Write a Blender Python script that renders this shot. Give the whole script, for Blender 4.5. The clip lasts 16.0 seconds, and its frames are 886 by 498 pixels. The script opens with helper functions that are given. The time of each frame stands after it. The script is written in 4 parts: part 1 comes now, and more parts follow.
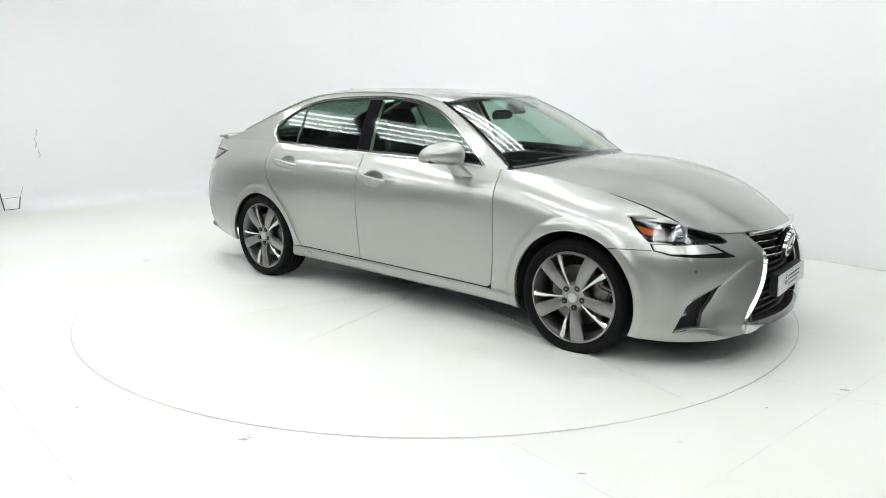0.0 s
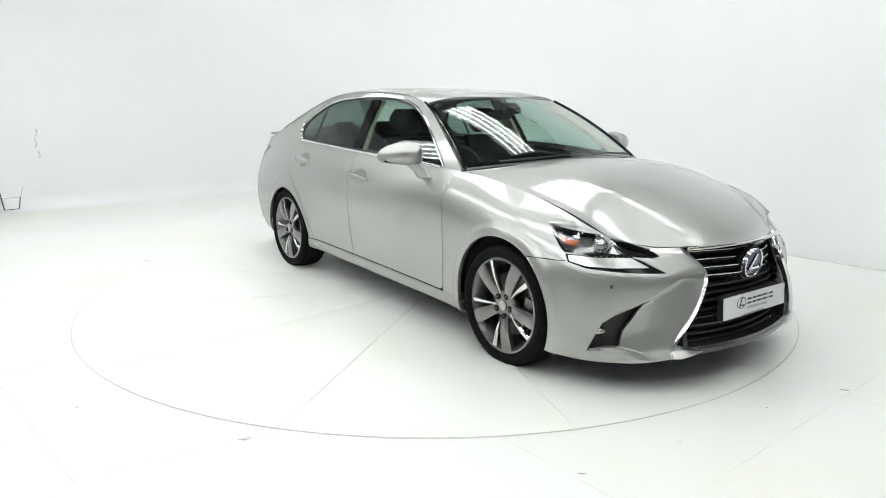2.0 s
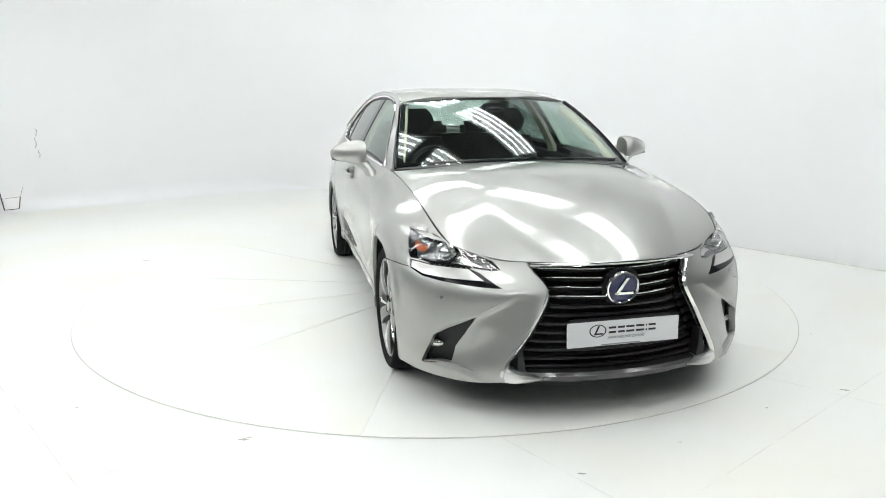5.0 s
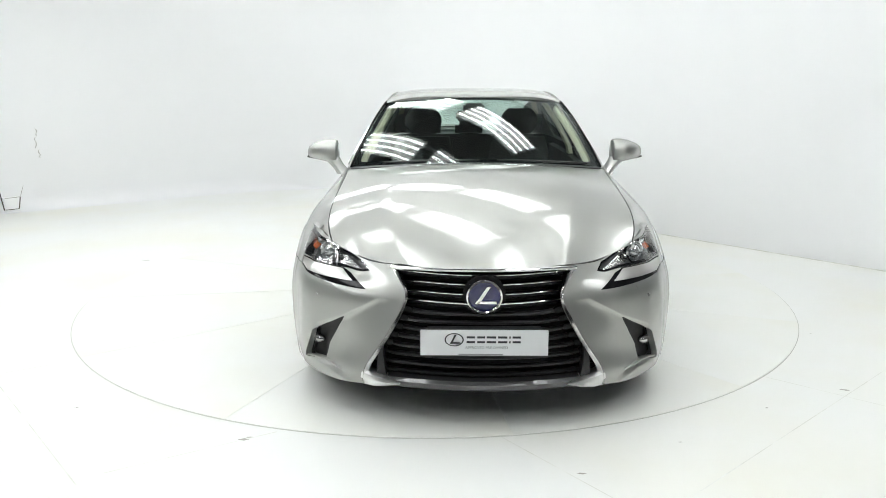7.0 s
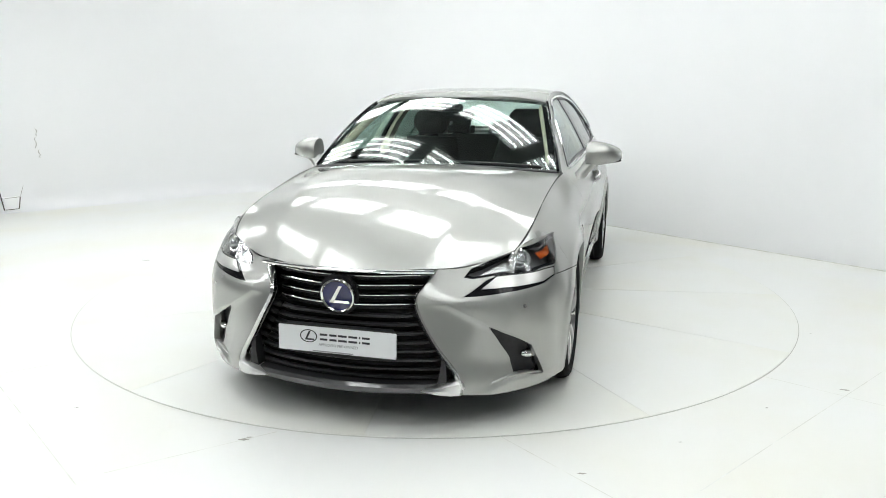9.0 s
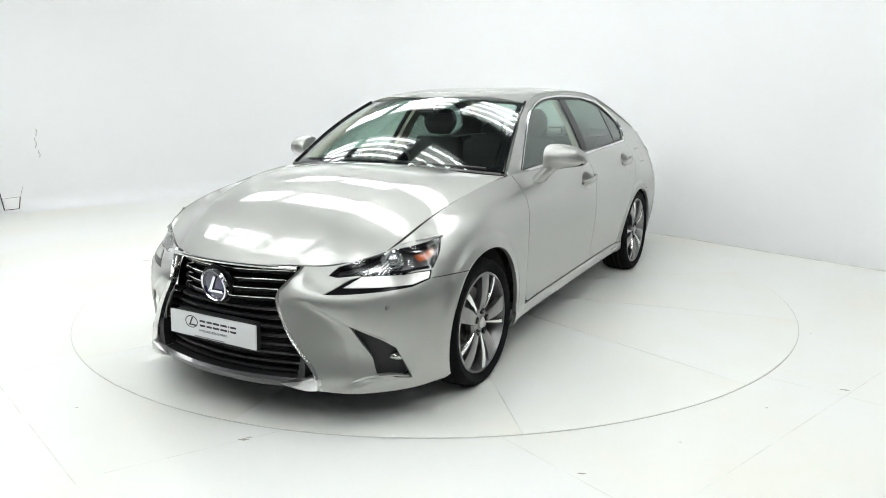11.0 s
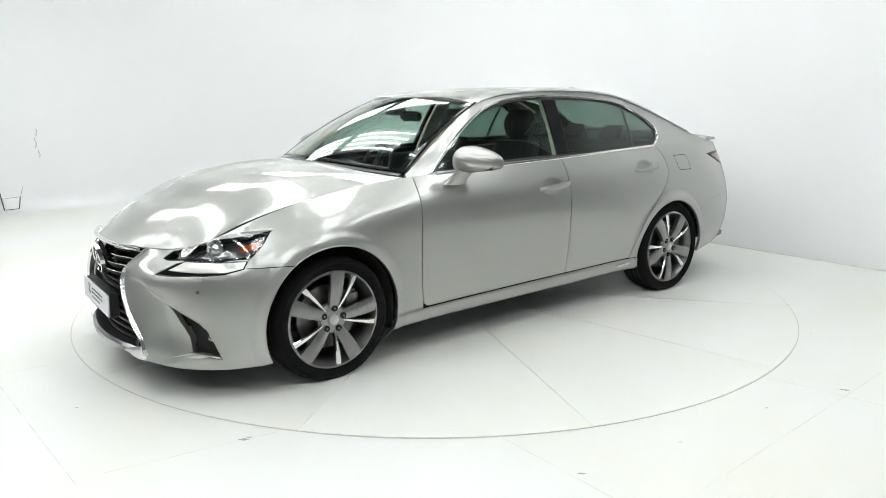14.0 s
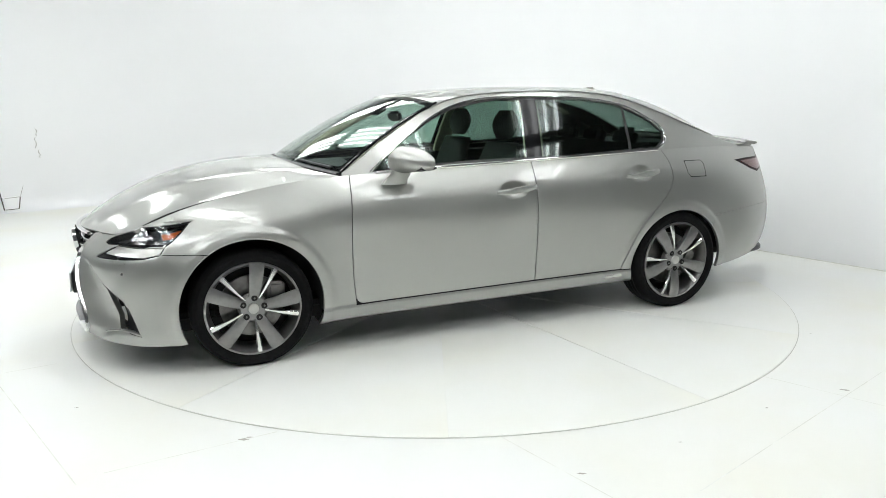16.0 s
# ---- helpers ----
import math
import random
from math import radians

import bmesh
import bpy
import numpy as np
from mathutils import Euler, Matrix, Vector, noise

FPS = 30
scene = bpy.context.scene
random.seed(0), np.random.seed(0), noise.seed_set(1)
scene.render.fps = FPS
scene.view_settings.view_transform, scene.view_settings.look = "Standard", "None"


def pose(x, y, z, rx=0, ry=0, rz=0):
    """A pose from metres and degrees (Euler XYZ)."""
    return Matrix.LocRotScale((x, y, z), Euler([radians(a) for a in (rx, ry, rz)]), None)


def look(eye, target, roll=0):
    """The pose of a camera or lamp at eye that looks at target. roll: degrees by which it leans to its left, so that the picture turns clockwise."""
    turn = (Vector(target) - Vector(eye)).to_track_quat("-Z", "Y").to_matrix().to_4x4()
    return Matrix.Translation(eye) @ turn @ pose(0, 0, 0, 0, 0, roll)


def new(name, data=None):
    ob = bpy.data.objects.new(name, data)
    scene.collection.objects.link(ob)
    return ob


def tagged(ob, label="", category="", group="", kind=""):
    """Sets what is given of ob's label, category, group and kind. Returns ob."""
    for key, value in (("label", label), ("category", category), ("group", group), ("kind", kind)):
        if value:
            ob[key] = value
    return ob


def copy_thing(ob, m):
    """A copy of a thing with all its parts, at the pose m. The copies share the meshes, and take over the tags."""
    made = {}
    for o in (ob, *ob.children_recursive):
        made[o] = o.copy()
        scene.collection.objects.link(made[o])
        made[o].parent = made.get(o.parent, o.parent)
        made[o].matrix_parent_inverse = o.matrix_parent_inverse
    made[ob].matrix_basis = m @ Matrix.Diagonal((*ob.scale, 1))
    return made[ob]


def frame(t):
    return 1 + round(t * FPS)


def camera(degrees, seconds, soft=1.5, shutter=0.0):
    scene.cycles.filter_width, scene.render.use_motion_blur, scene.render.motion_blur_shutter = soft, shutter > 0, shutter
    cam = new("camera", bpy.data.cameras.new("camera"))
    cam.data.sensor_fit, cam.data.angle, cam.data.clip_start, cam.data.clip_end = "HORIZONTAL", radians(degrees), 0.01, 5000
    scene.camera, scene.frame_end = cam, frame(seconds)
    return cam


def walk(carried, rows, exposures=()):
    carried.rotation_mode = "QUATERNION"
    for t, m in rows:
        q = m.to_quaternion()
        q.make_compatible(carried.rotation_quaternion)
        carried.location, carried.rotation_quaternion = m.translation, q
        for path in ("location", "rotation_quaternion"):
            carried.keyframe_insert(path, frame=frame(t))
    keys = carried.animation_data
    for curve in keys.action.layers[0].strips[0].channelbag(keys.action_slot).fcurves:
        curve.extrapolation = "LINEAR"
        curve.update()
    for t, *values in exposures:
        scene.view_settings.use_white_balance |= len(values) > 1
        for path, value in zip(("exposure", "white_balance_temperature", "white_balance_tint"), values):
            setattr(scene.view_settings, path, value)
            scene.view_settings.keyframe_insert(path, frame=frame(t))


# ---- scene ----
# ---- camera: stands still on its tripod ----
cam = camera(64.0, 16.0, 0.9)
EYE = (0.0, -5.331, 1.435)
CAM_POSE = look(EYE, (0.00945, -4.35315, 1.22467), -0.127)
walk(cam, [(0.0, CAM_POSE), (16.0, CAM_POSE)])
scene.view_settings.exposure = 0.0

# the turntable's angle (the heading of the car's nose) over time
TURN = [(0, -39.95), (0.5, -43.51), (1, -47.23), (1.5, -50.90), (2, -54.99), (2.5, -58.58), (3, -62.09), (3.2, -63.56),
        (3.7, -67.15), (4.2, -70.75), (4.7, -74.34), (5.3, -78.64), (5.5, -80.11), (6, -84.19), (6.5, -87.93),
        (7, -91.50), (7.5, -94.89), (8, -98.91), (8.5, -102.66), (9, -106.24), (9.2, -107.69), (9.7, -111.27),
        (10.2, -114.85), (10.7, -118.43), (11.3, -122.73), (11.5, -124.29), (12, -128.15), (12.5, -131.80),
        (13, -135.41), (13.5, -139.17), (14, -143.07), (14.5, -146.48), (15, -150.42), (15.5, -153.99), (16, -157.86)]
OFF = (0.112, 0.267)   # where the car's middle stands on the turntable

# ---- light: banks of tubes under a dark roof, some of them added fill, a little ambient ----
world = bpy.data.worlds.new("world")
scene.world = world
world.use_nodes = True
world.node_tree.nodes["Background"].inputs[0].default_value = (0.9, 0.95, 1.0, 1)
world.node_tree.nodes["Background"].inputs[1].default_value = 0.05
TUBE_POWER = 9.6


# ---- materials ----
def material(name, color, rough=0.5, metal=0.0, **more):
    m = bpy.data.materials.new(name)
    m.use_nodes = True
    b = m.node_tree.nodes["Principled BSDF"]
    b.inputs["Base Color"].default_value = (*color, 1)
    b.inputs["Roughness"].default_value = rough
    b.inputs["Metallic"].default_value = metal
    for k, v in more.items():
        b.inputs[k.replace("_", " ")].default_value = v
    return m


def vary(m, scale, amount, color2=None, rough=None, bump=0.0, fine=None, coords="Object"):
    """Mottles the base colour and roughness at two scales, and adds fine relief."""
    t = m.node_tree
    b = t.nodes["Principled BSDF"]
    co = t.nodes.new("ShaderNodeTexCoord")
    n1 = t.nodes.new("ShaderNodeTexNoise")
    n1.inputs["Scale"].default_value = scale
    n1.inputs["Detail"].default_value = 6
    t.links.new(co.outputs[coords], n1.inputs["Vector"])
    base = b.inputs["Base Color"].default_value[:]
    ramp = t.nodes.new("ShaderNodeMix")
    ramp.data_type = "RGBA"
    c2 = color2 or tuple(x * (1 - amount) for x in base[:3])
    ramp.inputs["A"].default_value = base
    ramp.inputs["B"].default_value = (*c2, 1)
    mr = t.nodes.new("ShaderNodeMapRange")
    mr.inputs["From Min"].default_value, mr.inputs["From Max"].default_value = 0.42, 0.72
    t.links.new(n1.outputs["Fac"], mr.inputs["Value"])
    t.links.new(mr.outputs["Result"], ramp.inputs["Factor"])
    t.links.new(ramp.outputs["Result"], b.inputs["Base Color"])
    if rough:
        rr = t.nodes.new("ShaderNodeMapRange")
        rr.inputs["To Min"].default_value, rr.inputs["To Max"].default_value = rough
        t.links.new(n1.outputs["Fac"], rr.inputs["Value"])
        t.links.new(rr.outputs["Result"], b.inputs["Roughness"])
    if bump:
        n2 = t.nodes.new("ShaderNodeTexNoise")
        n2.inputs["Scale"].default_value = fine or scale * 12
        n2.inputs["Detail"].default_value = 4
        t.links.new(co.outputs[coords], n2.inputs["Vector"])
        bp = t.nodes.new("ShaderNodeBump")
        bp.inputs["Strength"].default_value = bump
        bp.inputs["Distance"].default_value = 0.01
        t.links.new(n2.outputs["Fac"], bp.inputs["Height"])
        t.links.new(bp.outputs["Normal"], b.inputs["Normal"])
    return m


def paint_material():
    """Warm silver metallic lacquer: fine flakes under a clear coat."""
    m = material("silver_paint", (0.420, 0.425, 0.402), 0.42, 0.95, Coat_Weight=1.0, Coat_Roughness=0.012, Coat_IOR=1.58)
    t = m.node_tree
    b = t.nodes["Principled BSDF"]
    co = t.nodes.new("ShaderNodeTexCoord")
    v = t.nodes.new("ShaderNodeTexVoronoi")
    v.inputs["Scale"].default_value = 900
    t.links.new(co.outputs["Object"], v.inputs["Vector"])
    mr = t.nodes.new("ShaderNodeMapRange")
    mr.inputs["To Min"].default_value, mr.inputs["To Max"].default_value = 0.37, 0.48
    sx = t.nodes.new("ShaderNodeSeparateColor")
    t.links.new(v.outputs["Color"], sx.inputs[0])
    t.links.new(sx.outputs[0], mr.inputs["Value"])
    t.links.new(mr.outputs["Result"], b.inputs["Roughness"])
    return m


def glass_material(name, tint, ior=1.5):
    return material(name, tint, 0.0, 0.0, Transmission_Weight=1.0, IOR=ior)


def glow(name, color, strength):
    m = material(name, color, 0.5)
    b = m.node_tree.nodes["Principled BSDF"]
    b.inputs["Emission Color"].default_value = (*color, 1)
    b.inputs["Emission Strength"].default_value = strength
    return m


PAINT = paint_material()
CHROME = material("chrome", (0.82, 0.82, 0.82), 0.07, 1.0)
BLADE_MAT = material("running_light_silver", (0.52, 0.52, 0.50), 0.3, 0.7, Coat_Weight=1.0)
SATIN = vary(material("satin_chrome", (0.62, 0.62, 0.61), 0.2, 1.0), 30, 0.08)
BLACK = vary(material("black_plastic", (0.02, 0.02, 0.021), 0.42), 40, 0.3, bump=0.05)
GLOSS = material("gloss_black", (0.010, 0.010, 0.011), 0.03, 0.0, Specular_IOR_Level=0.15)
DARK = vary(material("underbody", (0.015, 0.015, 0.015), 0.8), 20, 0.4)
RUBBER = vary(material("rubber", (0.008, 0.008, 0.0085), 0.85, 0.0, Specular_IOR_Level=0.15), 60, 0.35, bump=0.15)
WHEEL_GREY = vary(material("wheel_grey", (0.29, 0.287, 0.283), 0.30, 0.88), 40, 0.1)
POLISHED = material("polished_alloy", (0.8, 0.8, 0.79), 0.14, 1.0)
LIP_MAT = material("dark_lip_lacquer", (0.07, 0.07, 0.072), 0.3, 0.6, Coat_Weight=1.0, Coat_Roughness=0.05)
CORNER_MAT = vary(material("brushed_chrome", (0.80, 0.80, 0.79), 0.34, 1.0), 30, 0.06)
TRIM_MAT = vary(material("soft_chrome", (0.82, 0.82, 0.81), 0.2, 1.0), 30, 0.04)
STEEL = vary(material("brake_steel", (0.20, 0.195, 0.19), 0.35, 1.0), 25, 0.3)
GLASS = glass_material("glass", (0.77, 0.89, 0.84), 1.40)
SIDE_GLASS = glass_material("side_glass", (0.48, 0.63, 0.56), 1.40)
PRIVACY = glass_material("tinted_glass", (0.20, 0.28, 0.245), 1.38)
LENS = glass_material("lamp_lens", (0.97, 0.98, 0.98), 1.45)
AMBER = material("amber_reflector", (0.42, 0.075, 0.012), 0.2, 0.0, Coat_Weight=1.0)
RED = material("red_lens", (0.16, 0.005, 0.007), 0.12, 0.0, Coat_Weight=1.0)
LEATHER = vary(material("black_leather", (0.014, 0.014, 0.014), 0.6), 50, 0.3, bump=0.2, fine=300)
DASH = vary(material("dashboard", (0.014, 0.017, 0.018), 0.55), 40, 0.2, bump=0.1)
CREAM = vary(material("cream_trim", (0.62, 0.57, 0.44), 0.7), 30, 0.1)
BLUE = material("blue_enamel", (0.01, 0.012, 0.09), 0.1, 0.0, Coat_Weight=1.0)
PLATE = vary(material("plate_white", (0.74, 0.75, 0.76), 0.3), 6, 0.03)
INK = material("ink", (0.03, 0.03, 0.035), 0.4)
INK_GREY = material("grey_ink", (0.28, 0.28, 0.29), 0.4)
FLOOR_MAT = vary(material("white_floor_paint", (0.80, 0.81, 0.79), 0.38), 0.9, 0.05, (0.79, 0.785, 0.715), (0.28, 0.5), 0.02, 30)
TABLE_MAT = vary(material("white_table_paint", (0.80, 0.81, 0.78), 0.35), 1.1, 0.05, (0.785, 0.785, 0.715), (0.25, 0.45), 0.02, 30)
WALL_MAT = vary(material("white_wall_paint", (0.84, 0.845, 0.85), 0.7), 0.5, 0.03, (0.815, 0.82, 0.825), None, 0.02, 20)
# tone of the unseen walls, set for what the car reflects
BACK_MAT = vary(material("unseen_wall_dark", (0.19, 0.195, 0.20), 0.7), 0.5, 0.05)
ROOF_MAT = vary(material("roof_sheet", (0.14, 0.145, 0.15), 0.6), 1.0, 0.2)
SCUFF = vary(material("scuff", (0.42, 0.41, 0.37), 0.6), 25, 0.3)
SEAM = vary(material("seam_dirt", (0.68, 0.68, 0.63), 0.7), 8, 0.0, (0.84, 0.85, 0.82))
GROOVE = vary(material("ring_gap", (0.52, 0.52, 0.48), 0.7), 0.8, 0.3, (0.82, 0.82, 0.78))
SOCKET = material("socket_dark", (0.08, 0.07, 0.06), 0.5)
TUBE = glow("lit_tube", (0.972, 1.0, 1.0), TUBE_POWER)
BOWL = material("lamp_bowl", (0.13, 0.13, 0.135), 0.3, 0.9)
PROJECTOR = material("projector_glass", (0.66, 0.68, 0.70), 0.08, 0.8, Coat_Weight=1.0)
HOUSING = material("lamp_housing", (0.88, 0.88, 0.88), 0.4)


# ---- mesh tools ----
def link(name, me, mat, parent=None, label=""):
    me.materials.append(mat)
    ob = new(name, me)
    if parent:
        ob.parent = parent
    return tagged(ob, label)


def part(name, bm, mat, parent=None, label="", smooth=True):
    me = bpy.data.meshes.new(name)
    if smooth:
        for f in bm.faces:
            f.smooth = True
        for e in bm.edges:
            if len(e.link_faces) == 2 and e.calc_face_angle(0) > 0.6:
                e.smooth = False
    bm.to_mesh(me)
    bm.free()
    return link(name, me, mat, parent, label)


def natural(knots, values, at):
    """Natural cubic spline of values (n, ...) over knots, sampled at the given places."""
    k, v, at = np.asarray(knots, float), np.asarray(values, float), np.asarray(at, float)
    n = len(k)
    shape = v.shape[1:]
    v = v.reshape(n, -1)
    h = np.diff(k)
    a, rhs = np.eye(n), np.zeros_like(v)
    for i in range(1, n - 1):
        a[i, i - 1:i + 2] = h[i - 1], 2 * (h[i - 1] + h[i]), h[i]
        rhs[i] = 6 * ((v[i + 1] - v[i]) / h[i] - (v[i] - v[i - 1]) / h[i - 1])
    m = np.linalg.solve(a, rhs)
    j = np.clip(np.searchsorted(k, at, side="right") - 1, 0, n - 2)
    t, u, hj = (at - k[j])[:, None], (k[j + 1] - at)[:, None], h[j][:, None]
    out = (m[j] * u ** 3 + m[j + 1] * t ** 3) / (6 * hj) + (v[j] / hj - m[j] * hj / 6) * u + (v[j + 1] / hj - m[j + 1] * hj / 6) * t
    return out.reshape((len(at),) + shape)


def curve_of(pairs):
    """A smooth function through the given (x, value) pairs."""
    p = sorted(pairs)
    k, v = [a for a, _ in p], [b for _, b in p]
    return lambda x: natural(k, v, np.clip(np.ravel(np.asarray(x, float)), k[0], k[-1])).reshape(np.shape(x))


def along(points, n):
    """n points on a smooth curve through the given ones, evenly by chord."""
    p = np.asarray(points, float)
    k = np.concatenate([[0], np.cumsum(np.linalg.norm(np.diff(p, axis=0), axis=1))])
    return natural(k, p, np.linspace(0, k[-1], n))


class Sheet:
    """A smooth master surface: a grid of places with normals, from which panels are cut."""

    def __init__(self, grid, inside=(0, 0, 0.6), smooth=0):
        g = np.asarray(grid, float)
        for _ in range(smooth):
            g[1:-1] += 0.4 * ((g[:-2] + g[2:]) / 2 - g[1:-1])
            g[:, 1:-1] += 0.4 * ((g[:, :-2] + g[:, 2:]) / 2 - g[:, 1:-1])
        nu, nv = g.shape[:2]
        n = np.cross(np.gradient(g, axis=0), np.gradient(g, axis=1))
        n /= np.linalg.norm(n, axis=2, keepdims=True) + 1e-12
        flip = np.sum(n * (g - np.asarray(inside))) < 0
        self.grid, self.v, self.n = g, g.reshape(-1, 3), (-n if flip else n).reshape(-1, 3)
        i = np.arange(nu * nv).reshape(nu, nv)
        q = np.stack([i[:-1, :-1], i[1:, :-1], i[1:, 1:], i[:-1, 1:]], -1).reshape(-1, 4)
        self.f = (q[:, ::-1] if flip else q).tolist()
        lu = np.concatenate([[0], np.cumsum(np.linalg.norm(np.diff(g, axis=0), axis=2).mean(1))])
        lv = np.concatenate([[0], np.cumsum(np.linalg.norm(np.diff(g, axis=1), axis=2).mean(0))])
        self.uv = np.stack(np.meshgrid(lu, lv, indexing="ij"), -1).reshape(-1, 2)
        self.x, self.y, self.z = self.v.T

    def inside(self, points, rounded=0.0):
        """How far each vertex lies inside the outline through these places (minus: outside), along the surface."""
        poly = np.array([self.uv[np.argmin(np.sum((self.v - np.asarray(p)) ** 2, 1))] for p in points])
        p, d, sign = self.uv, np.full(len(self.v), 1e9), np.full(len(self.v), -1.0)
        for a, b in zip(poly, np.roll(poly, -1, axis=0)):
            ab = b - a
            t = np.clip(((p - a) @ ab) / (ab @ ab + 1e-12), 0, 1)
            d = np.minimum(d, np.linalg.norm(p - a - t[:, None] * ab, axis=1))
            cross = ((a[1] > p[:, 1]) != (b[1] > p[:, 1]))
            with np.errstate(divide="ignore", invalid="ignore"):
                xs = a[0] + (p[:, 1] - a[1]) * ab[0] / np.where(ab[1] == 0, 1e-12, ab[1])
            sign = np.where(cross & (p[:, 0] < xs), -sign, sign)
        return sign * d + rounded

    def cut(self, *keeps):
        """The part of the sheet where every keep (one number a vertex) is positive, cut one after the other: places, normals, faces."""
        keeps = [np.where(np.abs(k) < 1e-6, 1e-6, k) for k in (np.asarray(k, float) * np.ones(len(self.v)) for k in keeps)]
        data = np.hstack([self.v, self.n] + [k[:, None] for k in keeps])
        faces = self.f
        for c in range(6, data.shape[1]):
            rows, out, index, cuts = [], [], {}, {}
            col = data[:, c]
            inside = col > 0

            def old(i):
                if i not in index:
                    index[i] = len(rows)
                    rows.append(data[i])
                return index[i]

            def between(i, j):
                key = (min(i, j), max(i, j))
                if key not in cuts:
                    t = col[i] / (col[i] - col[j])
                    cuts[key] = len(rows)
                    rows.append(data[i] * (1 - t) + data[j] * t)
                return cuts[key]

            for f in faces:
                k = [inside[i] for i in f]
                if not any(k):
                    continue
                if all(k):
                    out.append([old(i) for i in f])
                    continue
                poly = []
                for a, b in zip(f, f[1:] + f[:1]):
                    if inside[a]:
                        poly.append(old(a))
                    if inside[a] != inside[b]:
                        poly.append(between(a, b))
                if len(poly) > 2:
                    out.append(poly)
            data = np.array(rows).reshape(-1, data.shape[1])
            faces = out
        n = data[:, 3:6]
        return data[:, :3], n / (np.linalg.norm(n, axis=1, keepdims=True) + 1e-12), faces


def panel(name, cut, mat, parent, side=1, lip=0.012, lift=0.0, label="", thick=0.0):
    """A panel from Sheet.cut, on the left (side 1) or mirrored to the right (-1), with its edges turned in by lip."""
    v, n, faces = cut
    m = np.array([1, side, 1])
    v, n = (v + n * lift) * m, n * m
    faces = [list(f)[::-1] for f in faces] if side < 0 else [list(f) for f in faces]
    verts, norms = [tuple(p) for p in v], [tuple(p) for p in n]
    count = {}
    for f in faces:
        for a, b in zip(f, f[1:] + f[:1]):
            count[(a, b)] = 1
    rim = [(a, b) for a, b in count if (b, a) not in count]
    if thick:
        base = len(verts)
        verts += [tuple(p) for p in v - n * thick]
        norms += [tuple(-p) for p in n]
        faces += [[i + base for i in reversed(f)] for f in faces]
        lip = thick
    if lip:
        for a, b in rim:
            pa, pb = v[a], v[b]
            out = np.cross(pb - pa, n[a])
            ln = np.linalg.norm(out)
            if ln < 1e-9:
                continue
            out = tuple(out / ln)
            i = len(verts)
            verts += [tuple(pb), tuple(pa), tuple(pa - n[a] * lip), tuple(pb - n[b] * lip)]
            norms += [out] * 4
            faces.append([i, i + 1, i + 2, i + 3])
    me = bpy.data.meshes.new(name)
    me.from_pydata(verts, [], faces)
    me.polygons.foreach_set("use_smooth", [True] * len(me.polygons))
    me.update()
    if len(me.vertices) == len(norms):
        me.normals_split_custom_set_from_vertices(norms)
    return link(name, me, mat, parent, label)


def box(bm, size, at=(0, 0, 0), turn=None, bevel=0.0):
    m = Matrix.Translation(at) @ (turn or Matrix()) @ Matrix.Diagonal((*size, 1))
    made = bmesh.ops.create_cube(bm, size=1, matrix=m)["verts"]
    if bevel:
        edges = list({e for v in made for e in v.link_edges})
        bmesh.ops.bevel(bm, geom=edges, offset=bevel, segments=2, affect="EDGES", clamp_overlap=True)
    return bm


def lathe(bm, profile, segments=64, axis="y", closed=False):
    """Turns a profile of (radius, along) about the y axis."""
    rings = []
    for k in range(segments):
        a = 2 * math.pi * k / segments
        rings.append([bm.verts.new((r * math.cos(a), h, r * math.sin(a))) for r, h in profile])
    m = len(profile)
    for k in range(segments):
        p, q = rings[k], rings[(k + 1) % segments]
        for i in range(m if closed else m - 1):
            j = (i + 1) % m
            bm.faces.new((p[i], q[i], q[j], p[j]))
    bmesh.ops.recalc_face_normals(bm, faces=bm.faces)
    return bm


def loft(bm, rings, caps=True):
    rows = [[bm.verts.new(p) for p in ring] for ring in rings]
    m = len(rows[0])
    for a, b in zip(rows, rows[1:]):
        for i in range(m):
            bm.faces.new((a[i], a[(i + 1) % m], b[(i + 1) % m], b[i]))
    if caps:
        bm.faces.new(rows[0][::-1])
        bm.faces.new(rows[-1])
    bmesh.ops.recalc_face_normals(bm, faces=bm.faces)
    return bm


def sweep(path, across, up, n=0):
    """A bar along a path of places: across = half width (one or a list), up = half height. Bar lies flat to z."""
    p = along(path, n) if n else np.asarray(path, float)
    w = np.broadcast_to(np.asarray(across, float), (len(p),))
    h = np.broadcast_to(np.asarray(up, float), (len(p),))
    d = np.gradient(p, axis=0)
    d /= np.linalg.norm(d, axis=1, keepdims=True)
    rings = []
    for i in range(len(p)):
        side = np.cross(d[i], (0, 0, 1.0))
        if np.linalg.norm(side) < 1e-3:
            side = np.array((1.0, 0, 0))
        side /= np.linalg.norm(side)
        top = np.cross(side, d[i])
        rings.append([tuple(p[i] + side * w[i] * a + top * h[i] * b) for a, b in
                      ((1, 0.45), (0.6, 1), (-0.6, 1), (-1, 0.45), (-1, -0.45), (-0.6, -1), (0.6, -1), (1, -0.45))])
    return loft(bmesh.new(), rings)


def flat(points, mat, name, parent, label="", thick=0.004, out=(0, 0, 1)):
    """A thin plate with the given outline, raised along out."""
    bm = bmesh.new()
    a = [bm.verts.new(p) for p in points]
    b = [bm.verts.new(Vector(p) + Vector(out) * thick) for p in points]
    bm.faces.new(a[::-1])
    bm.faces.new(b)
    for i in range(len(a)):
        j = (i + 1) % len(a)
        bm.faces.new((a[i], a[j], b[j], b[i]))
    bmesh.ops.recalc_face_normals(bm, faces=bm.faces)
    return part(name, bm, mat, parent, label, smooth=False)


def thing(name, label, category, group=""):
    return tagged(new(name), label, category, group)


